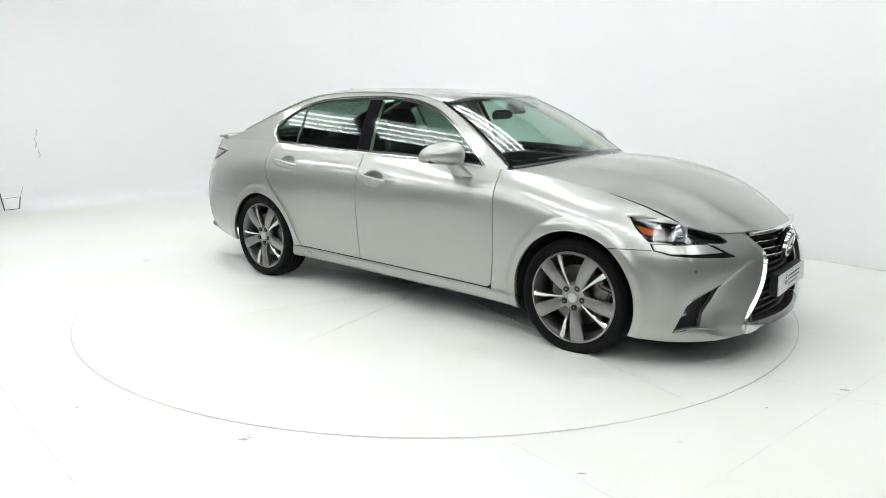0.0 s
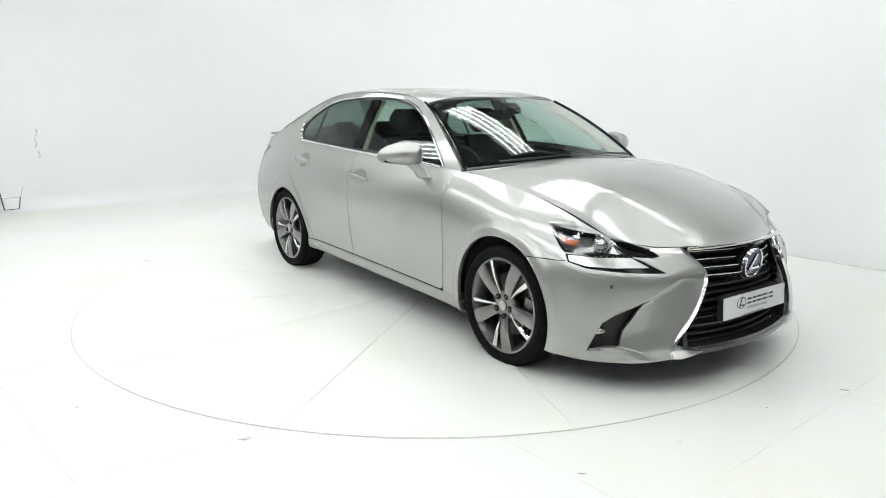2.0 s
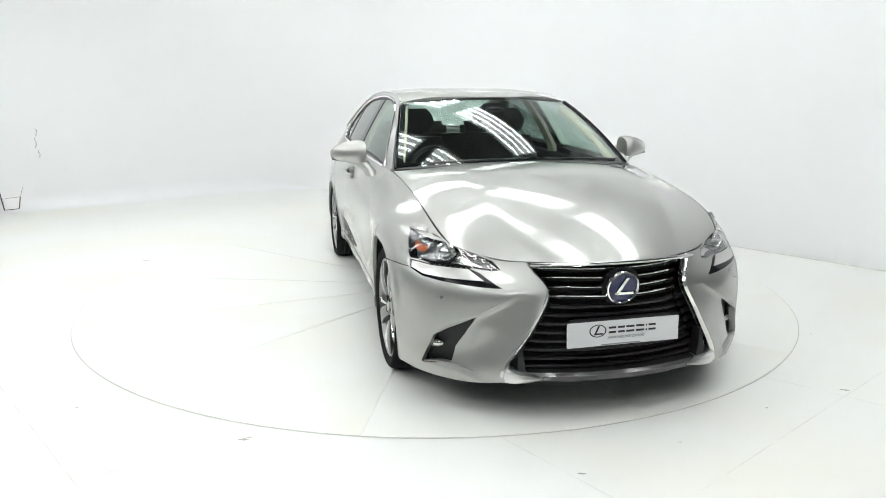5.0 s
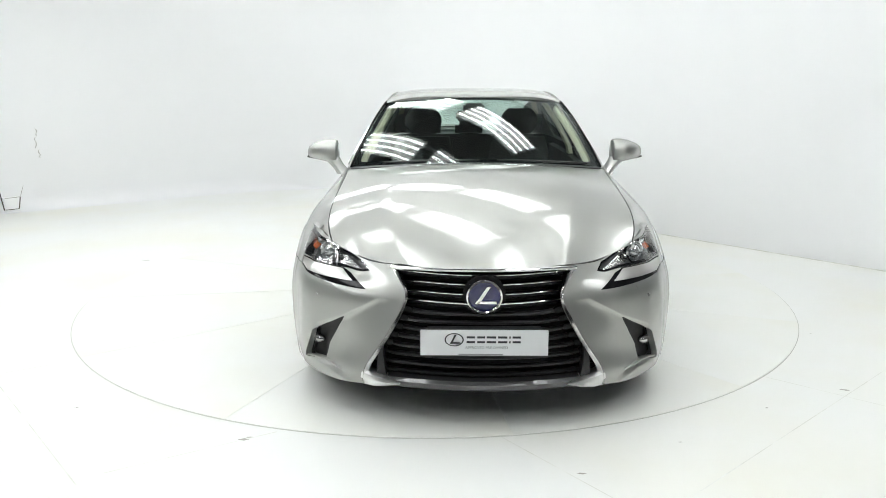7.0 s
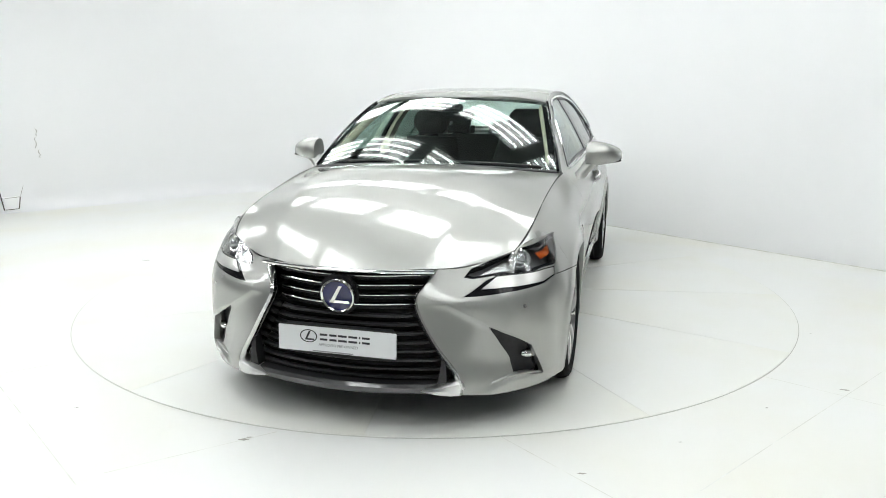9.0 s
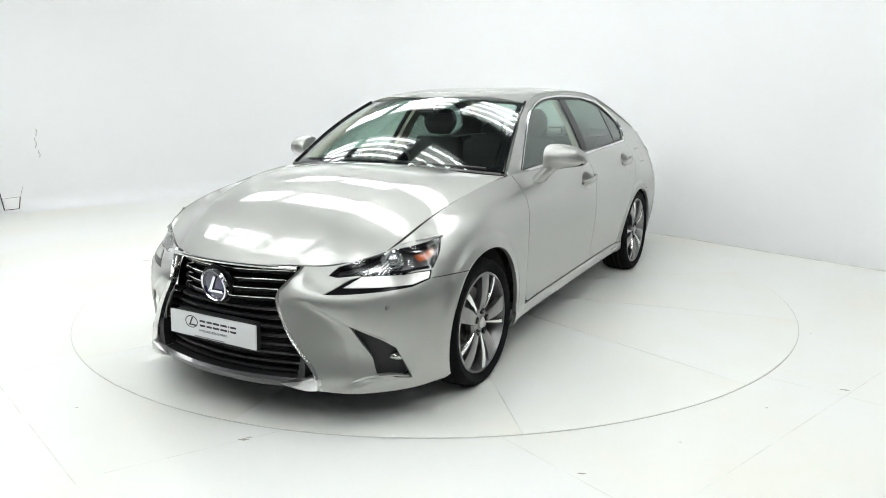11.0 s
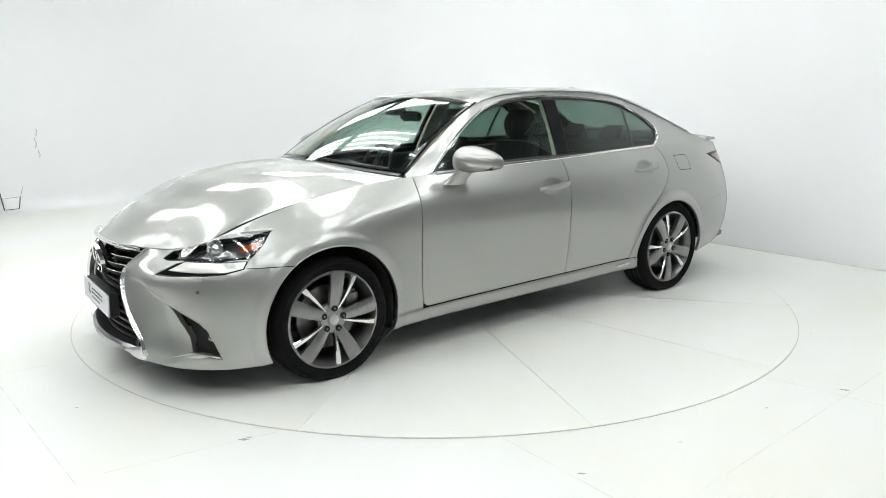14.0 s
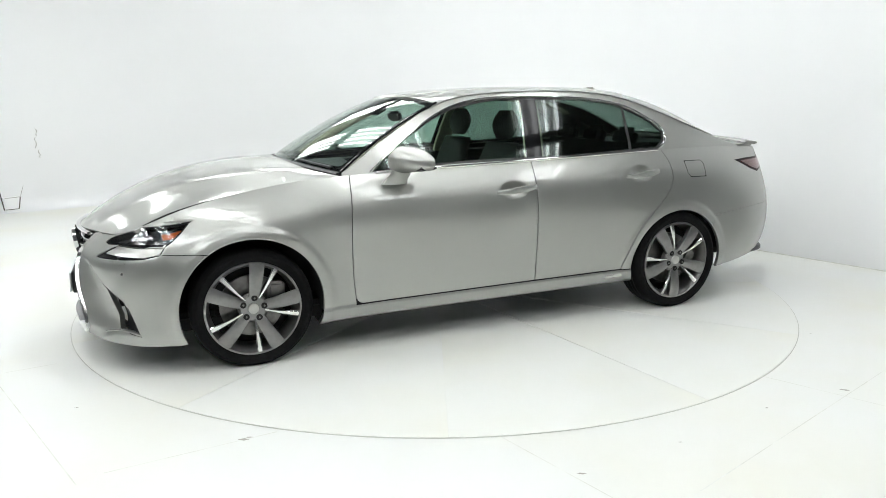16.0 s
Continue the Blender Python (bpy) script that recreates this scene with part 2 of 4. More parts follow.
# ---- the studio ----
E1, E2 = np.array((-0.634, 0.773)), np.array((0.773, 0.634))   # along the two walls behind the car
CORNER = np.array((-1.62, 6.92))
HEIGHT = 4.4
RING = 2.53


def strip(bm, a, b, width, z):
    a, b = Vector((*a, z)), Vector((*b, z))
    s = (b - a).cross(Vector((0, 0, 1))).normalized() * width / 2
    bm.faces.new([bm.verts.new(p) for p in (a - s, b - s, b + s, a + s)])


def studio():
    bm = bmesh.new()
    box(bm, (40, 40, 0.2), (0, 0, -0.1))
    tagged(part("floor", bm, FLOOR_MAT, None, "white painted studio floor with faint yellowed stains", False), kind="structure", category="floor")

    # worn joints of the floor sheets
    for a, b in (((-2.6, -1.514), (-1.364, -2.887)), ((-1.30, -2.80), (-0.70, -2.459)), ((2.60, -1.62), (0.977, -2.959)),
                 ((0.238, -2.472), (0.70, -3.08)), ((1.66, -1.83), (2.117, -2.241)), ((-2.30, -1.76), (-2.09, -1.63))):
        bm = bmesh.new()
        strip(bm, a, b, 0.005, 0.003)
        tagged(part("floor_joint", bm, SEAM, None, "faint dirty joint in the white floor", False), kind="structure", category="joint")
    rng = random.Random(4)
    for x, y, r in ((2.03, -2.05, 0.022), (-0.83, -2.53, 0.022), (-0.81, -2.51, 0.013), (0.56, -2.83, 0.016), (1.55, -2.25, 0.009), (-3.1, -0.6, 0.02),
                    (-2.6, 0.9, 0.03), (-1.7, -2.2, 0.009), (1.03, -2.58, 0.007), (2.3, -1.2, 0.008), (-2.0, -2.5, 0.007)):
        bm = bmesh.new()
        n = 9
        vs = [bm.verts.new((x + r * rng.uniform(0.5, 1.5) * math.cos(k * 6.283 / n), y + 0.45 * r * rng.uniform(0.4, 1.3) * math.sin(k * 6.283 / n), 0.0035)) for k in range(n)]
        bm.faces.new(vs)
        tagged(part("scuff_mark", bm, SCUFF, None, "small dark scuff in the white floor paint", False), kind="structure", category="scuff")

    # the two white walls behind the car, run together in a round corner
    def wall_line():
        r = 2.4
        pts = [CORNER - E1 * 9.9]
        c = CORNER - E1 * r - E2 * r
        for k in range(29):
            a = k / 28 * math.pi / 2
            pts.append(c + E2 * r * math.cos(a) + E1 * r * math.sin(a))
        pts.append(CORNER - E2 * 7.6)
        return pts
    line = wall_line()
    bm = bmesh.new()
    inward = -(E1 + E2) / np.linalg.norm(E1 + E2)
    rows = []
    for i, p in enumerate(line):
        t = line[min(i + 1, len(line) - 1)] - line[max(i - 1, 0)]
        if i == 1:
            t = E1
        if i == len(line) - 2:
            t = -E2
        nn = np.array((-t[1], t[0])) / np.linalg.norm(t)
        nn = nn if nn @ inward > 0 else -nn
        c = 0.20 * min(1.0, max(0.0, (i - len(line) / 2) / 8)) + 1e-4
        prof = [(c * (1 - math.sin(k / 8 * 1.5708)), c * (1 - math.cos(k / 8 * 1.5708))) for k in range(9)] + [(0.0, HEIGHT)]
        rows.append([bm.verts.new((*(p + nn * d), z)) for d, z in prof] + [bm.verts.new((*(p - nn * 0.12), HEIGHT)), bm.verts.new((*(p - nn * 0.12), 0.0))])
    for a, b in zip(rows, rows[1:]):
        for k in range(len(a)):
            j = (k + 1) % len(a)
            bm.faces.new((a[k], b[k], b[j], a[j]))
    bmesh.ops.recalc_face_normals(bm, faces=bm.faces)
    tagged(part("wall_north", bm, WALL_MAT, None, "smooth white studio wall with a round corner", True), kind="structure", category="wall")
    # the dirty joint at the foot of the east wall
    bm = bmesh.new()
    a, b = CORNER - E1 * 9.9 - E2 * 0.012, CORNER - E1 * 1.6 - E2 * 0.012
    box(bm, (np.linalg.norm(b - a), 0.006, 0.008), (*((a + b) / 2), 0.004), Matrix.Rotation(math.atan2(*(b - a)[::-1]), 4, "Z"))
    tagged(part("baseboard", bm, SEAM, None, "thin grey strip at the foot of the wall", False), kind="structure", category="baseboard")
    # unseen walls behind the camera, dark so that the car's flanks reflect darker
    far = CORNER - E1 * 14.4 - E2 * 13.4
    for name, p, d, ln in (("wall_south", far + E1 * 7.2, E1, 14.6), ("wall_west", far + E2 * 6.7, E2, 13.6)):
        bm = bmesh.new()
        box(bm, (ln, 0.15, HEIGHT), (*p, HEIGHT / 2), Matrix.Rotation(math.atan2(d[1], d[0]), 4, "Z"))
        tagged(part(name, bm, BACK_MAT, None, "unseen dark grey wall for the car to reflect", False), kind="structure", category="wall")
    # unseen dark walls added beyond the white ones, to darken what the flanks reflect
    for name, p, q in (("unseen_wall_east", CORNER - E1 * 9.9, CORNER - E1 * 14.5), ("unseen_wall_north", CORNER - E2 * 7.6, CORNER - E2 * 13.5)):
        bm = bmesh.new()
        d = q - p
        box(bm, (np.linalg.norm(d), 0.12, HEIGHT), (*((p + q) / 2 + (E2 if "east" in name else E1) * 0.06), HEIGHT / 2), Matrix.Rotation(math.atan2(d[1], d[0]), 4, "Z"))
        tagged(part(name, bm, BACK_MAT, None, "unseen dark grey wall for the car to reflect", False), kind="structure", category="wall")
    # the dark roof with its ribs
    mid = CORNER - E1 * 7.2 - E2 * 6.7
    turn = Matrix.Rotation(math.atan2(E1[1], E1[0]), 4, "Z")
    bm = bmesh.new()
    box(bm, (14.8, 13.8, 0.1), (*mid, HEIGHT + 0.05), turn)
    for k in range(-5, 6):
        box(bm, (0.10, 13.4, 0.16), (*(mid + E1 * k * 1.3), HEIGHT - 0.07), turn)
    tagged(part("ceiling", bm, ROOF_MAT, None, "dark sheeted roof with ribs", False), kind="structure", category="ceiling")

    # crack and bare patch in the north wall, and the socket box at its foot
    def on_wall(along_wall, z, off=0.0):
        p = CORNER - E2 * along_wall - E1 * off
        return (p[0], p[1], z)
    for y0, y1, dx in ((1.05, 0.95, 0.0), (0.93, 0.79, 0.02), (0.77, 0.66, -0.01)):
        bm = bmesh.new()
        pts = [on_wall(4.60 + dx + rng.uniform(-0.012, 0.012), y0 + (y1 - y0) * k / 5, 0.004) for k in range(6)]
        for a, b in zip(pts, pts[1:]):
            w = rng.uniform(0.005, 0.012)
            e = (E2[0] * w, E2[1] * w)
            bm.faces.new([bm.verts.new(q) for q in (a, b, (b[0] + e[0], b[1] + e[1], b[2]), (a[0] + e[0], a[1] + e[1], a[2]))])
        tagged(part("wall_crack", bm, SCUFF, None, "flaked crack in the white wall paint", False), kind="structure", category="crack")


def tube_lamp(x, y, z, length, angle, lamp_name="strip_light"):
    """A bank of four bare tubes on a white tray."""
    bank = thing(lamp_name, "hanging bank of lit white fluorescent tubes, in reflected and added rows", "lamp", "strip lights under the roof")
    bm = bmesh.new()
    box(bm, (length + 0.08, 0.74, 0.02), (0, 0, 0.09), None, 0.006)
    for s in (-1, 1):
        box(bm, (0.03, 0.74, 0.05), (s * (length / 2 + 0.02), 0, 0.06))
    part("tray", bm, HOUSING, bank, "", False)
    for k in range(4):
        bm = bmesh.new()
        bmesh.ops.create_cone(bm, cap_ends=True, segments=12, radius1=1, radius2=1, depth=length,
                              matrix=Matrix.Translation((0, (k - 1.5) * 0.17, 0.035)) @ Matrix.Diagonal((1, 0.030, 0.02, 1)) @ Matrix.Rotation(math.pi / 2, 4, "Y"))
        part("tube", bm, TUBE, bank)
    for s in (-1, 1):
        bm = bmesh.new()
        bmesh.ops.create_cone(bm, cap_ends=True, segments=6, radius1=0.006, radius2=0.006, depth=HEIGHT - z - 0.09,
                              matrix=Matrix.Translation((s * length * 0.35, 0, 0.1 + (HEIGHT - z - 0.09) / 2)))
        part("hanger", bm, STEEL, bank)
    bank.matrix_basis = pose(x, y, z, 0, 0, angle)
    return bank


def lights():
    first = None
    ang = math.degrees(math.atan2(E1[1], E1[0]))
    # Rows -6.85, -4.8 and each first bank: unseen, added to brighten wall and nose.
    for j, start, n in ((-6.85, 0.01, 3), (-4.8, -4.51, 5), (-2.75, -5.21, 5), (-0.7, -5.21, 5), (1.1, -4.51, 5)):
        for k in range(n):
            p = E1 * (start + 2.26 * k) + E2 * j
            if first is None:
                first = tube_lamp(p[0], p[1], 3.75, 1.8, ang)
            else:
                copy_thing(first, pose(p[0], p[1], 3.75, 0, 0, ang))


def wall_socket():
    """A low white cable box with dark edges at the foot of the wall."""
    s = thing("cable_box", "low white cable box with dark edges by the wall", "cable box")
    bm = bmesh.new()
    box(bm, (0.17, 0.15, 0.20), (0.10, 0.06, 0.05), None, 0.004)
    part("box_body", bm, HOUSING, s, "white box front")
    # four dark strips edge the box, the fifth is a thin crack above it
    for a, b, r in (((0.004, -0.024, 0.0), (-0.035, -0.024, 0.30), 0.007), ((0.02, -0.024, 0.004), (0.165, -0.024, 0.008), 0.004),
                    ((0.02, -0.024, 0.150), (0.195, -0.024, 0.158), 0.0035), ((0.195, -0.024, 0.160), (0.168, -0.024, 0.008), 0.006),
                    ((0.200, -0.012, 0.165), (0.245, -0.012, 0.30), 0.0025)):
        part("edge_strip", sweep([a, b], r, r), SCUFF if r < .004 else SOCKET, s, "thin dark line")
    s.matrix_basis = pose(-5.462, 3.587, 0.04, 0, 0, 39.4)


def turntable():
    t = thing("turntable", "round white painted turntable deck with faint radial joints", "turntable")
    bm = bmesh.new()
    n = 180
    for k in range(n):
        a, b = 2 * math.pi * k / n, 2 * math.pi * (k + 1) / n
        bm.faces.new([bm.verts.new((r * math.cos(w), r * math.sin(w), 0.0015)) for r, w in ((RING + 0.002, a), (RING + 0.002, b), (RING - 0.03, b), (RING - 0.03, a))])
    bmesh.ops.remove_doubles(bm, verts=bm.verts, dist=1e-5)
    part("edge_ring", bm, GROOVE, t, "thin grey gap round the deck", False)
    bm = bmesh.new()
    steps = 16
    a0, a1 = radians(0.013), radians(30 - 0.013)
    rim = [((RING - 0.003) * math.cos(a0 + (a1 - a0) * k / steps), (RING - 0.003) * math.sin(a0 + (a1 - a0) * k / steps)) for k in range(steps + 1)]
    low = [bm.verts.new((x, y, 0.0)) for x, y in [(0.02, 0.005)] + rim]
    top = [bm.verts.new((x, y, 0.004)) for x, y in [(0.02, 0.005)] + rim]
    bm.faces.new(top)
    for i in range(len(top)):
        j = (i + 1) % len(top)
        bm.faces.new((low[i], low[j], top[j], top[i]))
    bmesh.ops.recalc_face_normals(bm, faces=bm.faces)
    first = part("deck_board", bm, TABLE_MAT, t, "", False)
    first.matrix_basis = pose(0, 0, 0, 0, 0, 9)
    for k in range(1, 12):
        ob = new("deck_board", first.data)
        ob.parent = t
        ob.matrix_basis = pose(0, 0, 0, 0, 0, 9 + 30 * k)
    return t


# ---- the car: x ahead, y to its left, z up, its origin on the deck between the axles ----
def body_side():
    """The side from the front arch round to the middle of the tail, sill to shoulder."""
    st = [  # x, then (y, z) from the sill's foot up to the shoulder
        (1.98, (.885, .16), (.89, .27), (.885, .42), (.85, .60), (.78, .715), (.70, .755)),
        (1.80, (.908, .17), (.920, .28), (.930, .42), (.916, .60), (.825, .765), (.742, .835)),
        (1.60, (.915, .17), (.930, .28), (.944, .42), (.944, .62), (.872, .80), (.755, .895)),
        (1.40, (.92, .17), (.935, .28), (.948, .44), (.950, .66), (.892, .835), (.762, .934)),
        (1.15, (.905, .18), (.92, .28), (.928, .44), (.930, .66), (.890, .86), (.772, .975)),
        (0.85, (.880, .19), (.892, .28), (.906, .44), (.914, .66), (.892, .875), (.788, .998)),
        (0.40, (.870, .195), (.880, .285), (.897, .42), (.915, .64), (.897, .875), (.808, 1.017)),
        (-0.10, (.866, .20), (.874, .288), (.893, .42), (.916, .64), (.899, .885), (.820, 1.034)),
        (-0.60, (.864, .205), (.872, .293), (.892, .43), (.917, .65), (.900, .90), (.823, 1.052)),
        (-1.00, (.866, .21), (.878, .298), (.900, .43), (.922, .65), (.897, .91), (.812, 1.066)),
        (-1.40, (.885, .22), (.912, .30), (.925, .44), (.928, .66), (.888, .92), (.796, 1.080)),
        (-1.75, (.900, .25), (.918, .33), (.922, .46), (.918, .66), (.872, .915), (.772, 1.084)),
        (-2.05, (.86, .285), (.882, .36), (.893, .47), (.892, .66), (.838, .90), (.735, 1.076)),
        (-2.28, (.77, .32), (.80, .38), (.825, .48), (.825, .66), (.752, .89), (.66, 1.062))]
    net = [[(x, y, z) for y, z in rest] for x, *rest in st]
    net.append([(-2.41, .58, .33), (-2.45, .60, .39), (-2.48, .62, .48), (-2.48, .62, .66), (-2.42, .59, .88), (-2.34, .52, 1.06)])
    net.append([(-2.46, 0, .33), (-2.50, 0, .39), (-2.53, 0, .48), (-2.53, 0, .66), (-2.45, 0, .88), (-2.38, 0, 1.06)])
    return np.array(net)


def net_grid(net, nu, nv):
    net = np.asarray(net, float)
    ku = np.concatenate([[0], np.cumsum(np.linalg.norm(np.diff(net, axis=0), axis=2).mean(1))])
    kv = np.concatenate([[0], np.cumsum(np.linalg.norm(np.diff(net, axis=1), axis=2).mean(0))])
    a = natural(ku, net, np.linspace(0, ku[-1], nu))
    return natural(kv, a.transpose(1, 0, 2), np.linspace(0, kv[-1], nv)).transpose(1, 0, 2)


def flared(g):
    """The flank with a proud band round each wheel arch."""
    for cx, cz, r in ((1.4235, .325, .380), (-1.41, .318, .362)):
        d = np.hypot(g[..., 0] - cx, g[..., 2] - cz) - r
        t = np.clip((.078 - d) / .04, 0, 1)
        g[..., 1] += .009 * t * t * (3 - 2 * t) * (g[..., 1] > .6) * np.clip((.82 - g[..., 2]) / .1, 0, 1)
    between = np.clip((1.25 - np.abs(g[..., 0])) / .12, 0, 1)
    t = np.clip((.288 - .012 * g[..., 0] - g[..., 2]) / .022, 0, 1)
    g[..., 1] += .009 * t * t * (3 - 2 * t) * between
    t = np.clip((.225 - .012 * g[..., 0] - g[..., 2]) / .03, 0, 1)
    g[..., 1] -= .022 * t * t * between
    for cx, cz in ((-.150, .880), (-1.092, .936)):
        q = np.clip(1 - ((g[..., 0] - cx) / .098) ** 2 - ((g[..., 2] - cz) / .056) ** 2, 0, 1)
        g[..., 1] -= .026 * q * np.sqrt(q) * (g[..., 1] > .6)
    return g


SIDE = Sheet(net_grid(body_side(), 460, 130), smooth=26)
SIDE = Sheet(flared(SIDE.grid.copy()), smooth=0)
TOP_LINE = SIDE.grid[:, -1]                 # the shoulder, from front to tail

RAIL_Z = curve_of([(1.0, .95), (.89, 1.01), (.7, 1.132), (.5, 1.252), (.30, 1.36), (.12, 1.418), (-.1, 1.447), (-.4, 1.462), (-.8, 1.456), (-1.1, 1.418), (-1.31, 1.352),
                   (-1.6, 1.24), (-1.9, 1.13), (-2.06, 1.083)])


def tumble(dz):
    return 0.50 * dz + 0.25 * dz ** 2


def house_grid():
    xs = np.linspace(0.885, -2.05, 170)
    order = np.argsort(TOP_LINE[:, 0][:400])
    by = np.interp(xs, TOP_LINE[:400, 0][order], TOP_LINE[:400, 1][order])
    bz = np.interp(xs, TOP_LINE[:400, 0][order], TOP_LINE[:400, 2][order])
    top = np.maximum(RAIL_Z(xs), bz + 0.004)
    g = np.zeros((len(xs), 34, 3))
    for k in range(34):
        dz = (top - bz) * k / 33
        g[:, k] = np.stack([xs, by - tumble(dz), bz + dz], 1)
    return g


HOUSE = Sheet(house_grid(), (0, 0, 1.0))
RAIL = HOUSE.grid[:, -1]
CENTRE_Z = curve_of([(.55, 1.372), (.40, 1.425), (.20, 1.460), (-.13, 1.488), (-.39, 1.497), (-.76, 1.498), (-1.1, 1.484), (-1.26, 1.466), (-1.5, 1.40), (-1.75, 1.275), (-1.95, 1.155), (-2.06, 1.10)])


def roof_grid():
    pick = [i for i in range(len(RAIL)) if RAIL[i, 0] < 0.47]
    ws = np.linspace(-1, 1, 61)
    g = np.zeros((len(pick), len(ws), 3))
    for a, i in enumerate(pick):
        x, yr, zr = RAIL[i]
        zc = float(CENTRE_Z(x))
        g[a, :, 0], g[a, :, 1] = x, ws * yr
        g[a, :, 2] = zc - (zc - zr) * np.abs(ws) ** 4.0
    return g


ROOF = Sheet(roof_grid(), (0, 0, 1.0))


def screen_grid():
    ws, vs = np.linspace(-1, 1, 49), np.linspace(0, 1, 29)
    g = np.zeros((len(vs), len(ws), 3))
    for a, v in enumerate(vs):
        low = np.stack([1.115 - .225 * ws ** 2, .752 * ws, 1.052 - .040 * ws ** 2], 1)
        top = np.stack([.405 - .165 * ws ** 2, .592 * ws, 1.428 - .035 * ws ** 2], 1)
        g[a] = low * (1 - v) + top * v + np.array((.5, 0, .87)) * 0.028 * 4 * v * (1 - v)
    return g


SCREEN = Sheet(screen_grid(), (0, 0, .6))


def hood_net():
    # from the nose to the scuttle: middle, flank, crease, valley, shut line
    return [
        [(2.285, 0, .708), (2.262, .17, .708), (2.190, .36, .712), (2.075, .53, .712), (1.955, .70, .765)],
        [(2.20, 0, .770), (2.180, .18, .770), (2.110, .385, .774), (2.01, .56, .762), (1.90, .728, .797)],
        [(2.02, 0, .878), (2.00, .20, .876), (1.94, .425, .868), (1.86, .60, .836), (1.80, .738, .838)],
        [(1.76, 0, .990), (1.75, .22, .985), (1.71, .465, .961), (1.66, .63, .912), (1.62, .748, .890)],
        [(1.45, 0, 1.040), (1.44, .24, 1.035), (1.40, .505, 1.006), (1.36, .655, .968), (1.33, .760, .943)],
        [(1.22, 0, 1.056), (1.205, .25, 1.051), (1.14, .54, 1.025), (1.08, .675, 1.000), (1.03, .768, .985)],
        [(1.125, 0, 1.056), (1.11, .25, 1.050), (1.04, .55, 1.024), (.97, .68, 1.008), (.905, .772, .998)]]


def hood_grid():
    half = np.array(hood_net())
    # one fair curve along each line from nose to scuttle
    run = np.concatenate([[0], np.cumsum(np.linalg.norm(np.diff(half[:, 0], axis=0), axis=1))])
    run /= run[-1]
    for k in range(half.shape[1]):
        for c in range(3):
            fair = np.polyval(np.polyfit(run, half[:, k, c], 3, w=[4, 1, 1, 1, 1, 1, 4]), run)
            half[:, k, c] = fair
    # an even crown up to the crease, then a shallow hollow out to the shut line
    rows = natural(run, half, np.linspace(0, 1, 110))
    mid, crease, hollow, edge = rows[:, 0], rows[:, 2], rows[:, 3], rows[:, 4]
    g = np.zeros((110, 81, 3))
    for k in range(81):
        if k <= 50:
            v = k / 50
            g[:, k] = mid + (crease - mid) * v ** 2
            g[:, k, 1] = crease[:, 1] * v
        else:
            v = (k - 50) / 30
            g[:, k] = crease * (1 - v) * (1 - 2 * v) + hollow * 4 * v * (1 - v) + edge * v * (2 * v - 1)
    return np.concatenate([g[:, :0:-1] * (1, -1, 1), g], axis=1)


HOOD = Sheet(hood_grid(), smooth=10)

SPINDLE = [(2.165, .405, .705), (2.215, .372, .655), (2.262, .340, .597), (2.285, .375, .505), (2.283, .438, .395), (2.262, .500, .300), (2.25, .530, .235), (2.25, .535, .185)]


def bumper_net():
    # rows from the top (bonnet edge and fender) down, columns from the grille's edge to the arch
    return [
        [(2.165, .405, .705), (2.085, .53, .708), (1.99, .635, .748), (1.915, .73, .783), (1.82, .79, .802), (1.70, .842, .808)],
        [(2.215, .372, .655), (2.155, .50, .645), (2.06, .645, .665), (1.955, .76, .690), (1.85, .825, .705), (1.72, .880, .715)],
        [(2.262, .340, .597), (2.210, .495, .575), (2.115, .665, .585), (1.995, .800, .605), (1.88, .872, .62), (1.69, .928, .63)],
        [(2.285, .375, .505), (2.212, .52, .505), (2.125, .68, .505), (2.015, .814, .505), (1.905, .883, .51), (1.700, .932, .52)],
        [(2.283, .438, .395), (2.205, .56, .40), (2.115, .70, .395), (2.025, .812, .39), (1.925, .880, .39), (1.750, .935, .39)],
        [(2.262, .500, .300), (2.195, .60, .295), (2.11, .71, .285), (2.028, .810, .28), (1.930, .878, .28), (1.760, .930, .28)],
        [(2.258, .530, .230), (2.194, .63, .214), (2.112, .727, .207), (2.030, .812, .208), (1.930, .876, .21), (1.760, .920, .21)],
        [(2.258, .535, .183), (2.182, .634, .163), (2.100, .727, .157), (2.018, .802, .157), (1.920, .866, .160), (1.755, .910, .170)]]


def bumper_grid():
    g = net_grid(bumper_net(), 150, 150)
    # the flank between grille and wing falls back below the crease
    s = Sheet(g.copy())
    wing = s.inside([(2.226, .470, .567), (2.190, .555, .512), (2.157, .629, .464), (2.06, .77, .40), (2.0, .84, .225), (2.1, .70, .21), (2.2, .60, .17), (2.25, .535, .19), (2.262, .50, .30), (2.28, .42, .42), (2.28, .38, .5), (2.26, .36, .57)])
    fade = np.tile(np.clip(np.arange(150) / 40, 0, 1), 150)
    ramp = np.clip(wing / 0.035, 0, 1)
    push = ramp * (2 - ramp) * 0.015 * fade
    v = s.v - s.n * push[:, None]
    # towards the arch the sheet runs into the flank
    for i in np.nonzero((v[:, 0] < 1.90) & (v[:, 2] < .80))[0]:
        d = (SIDE.x - v[i, 0]) ** 2 + (SIDE.z - v[i, 2]) ** 2
        k = np.argpartition(d, 4)[:4]
        w = 1 / (d[k] + 1e-6)
        t = min(1.0, max(0.0, (1.90 - v[i, 0]) / .09))
        t = t * t * (3 - 2 * t)
        v[i, 1] += t * (np.sum(SIDE.v[k, 1] * w) / np.sum(w) - v[i, 1])
    return v.reshape(g.shape)


BUMPER = Sheet(bumper_grid(), smooth=2)

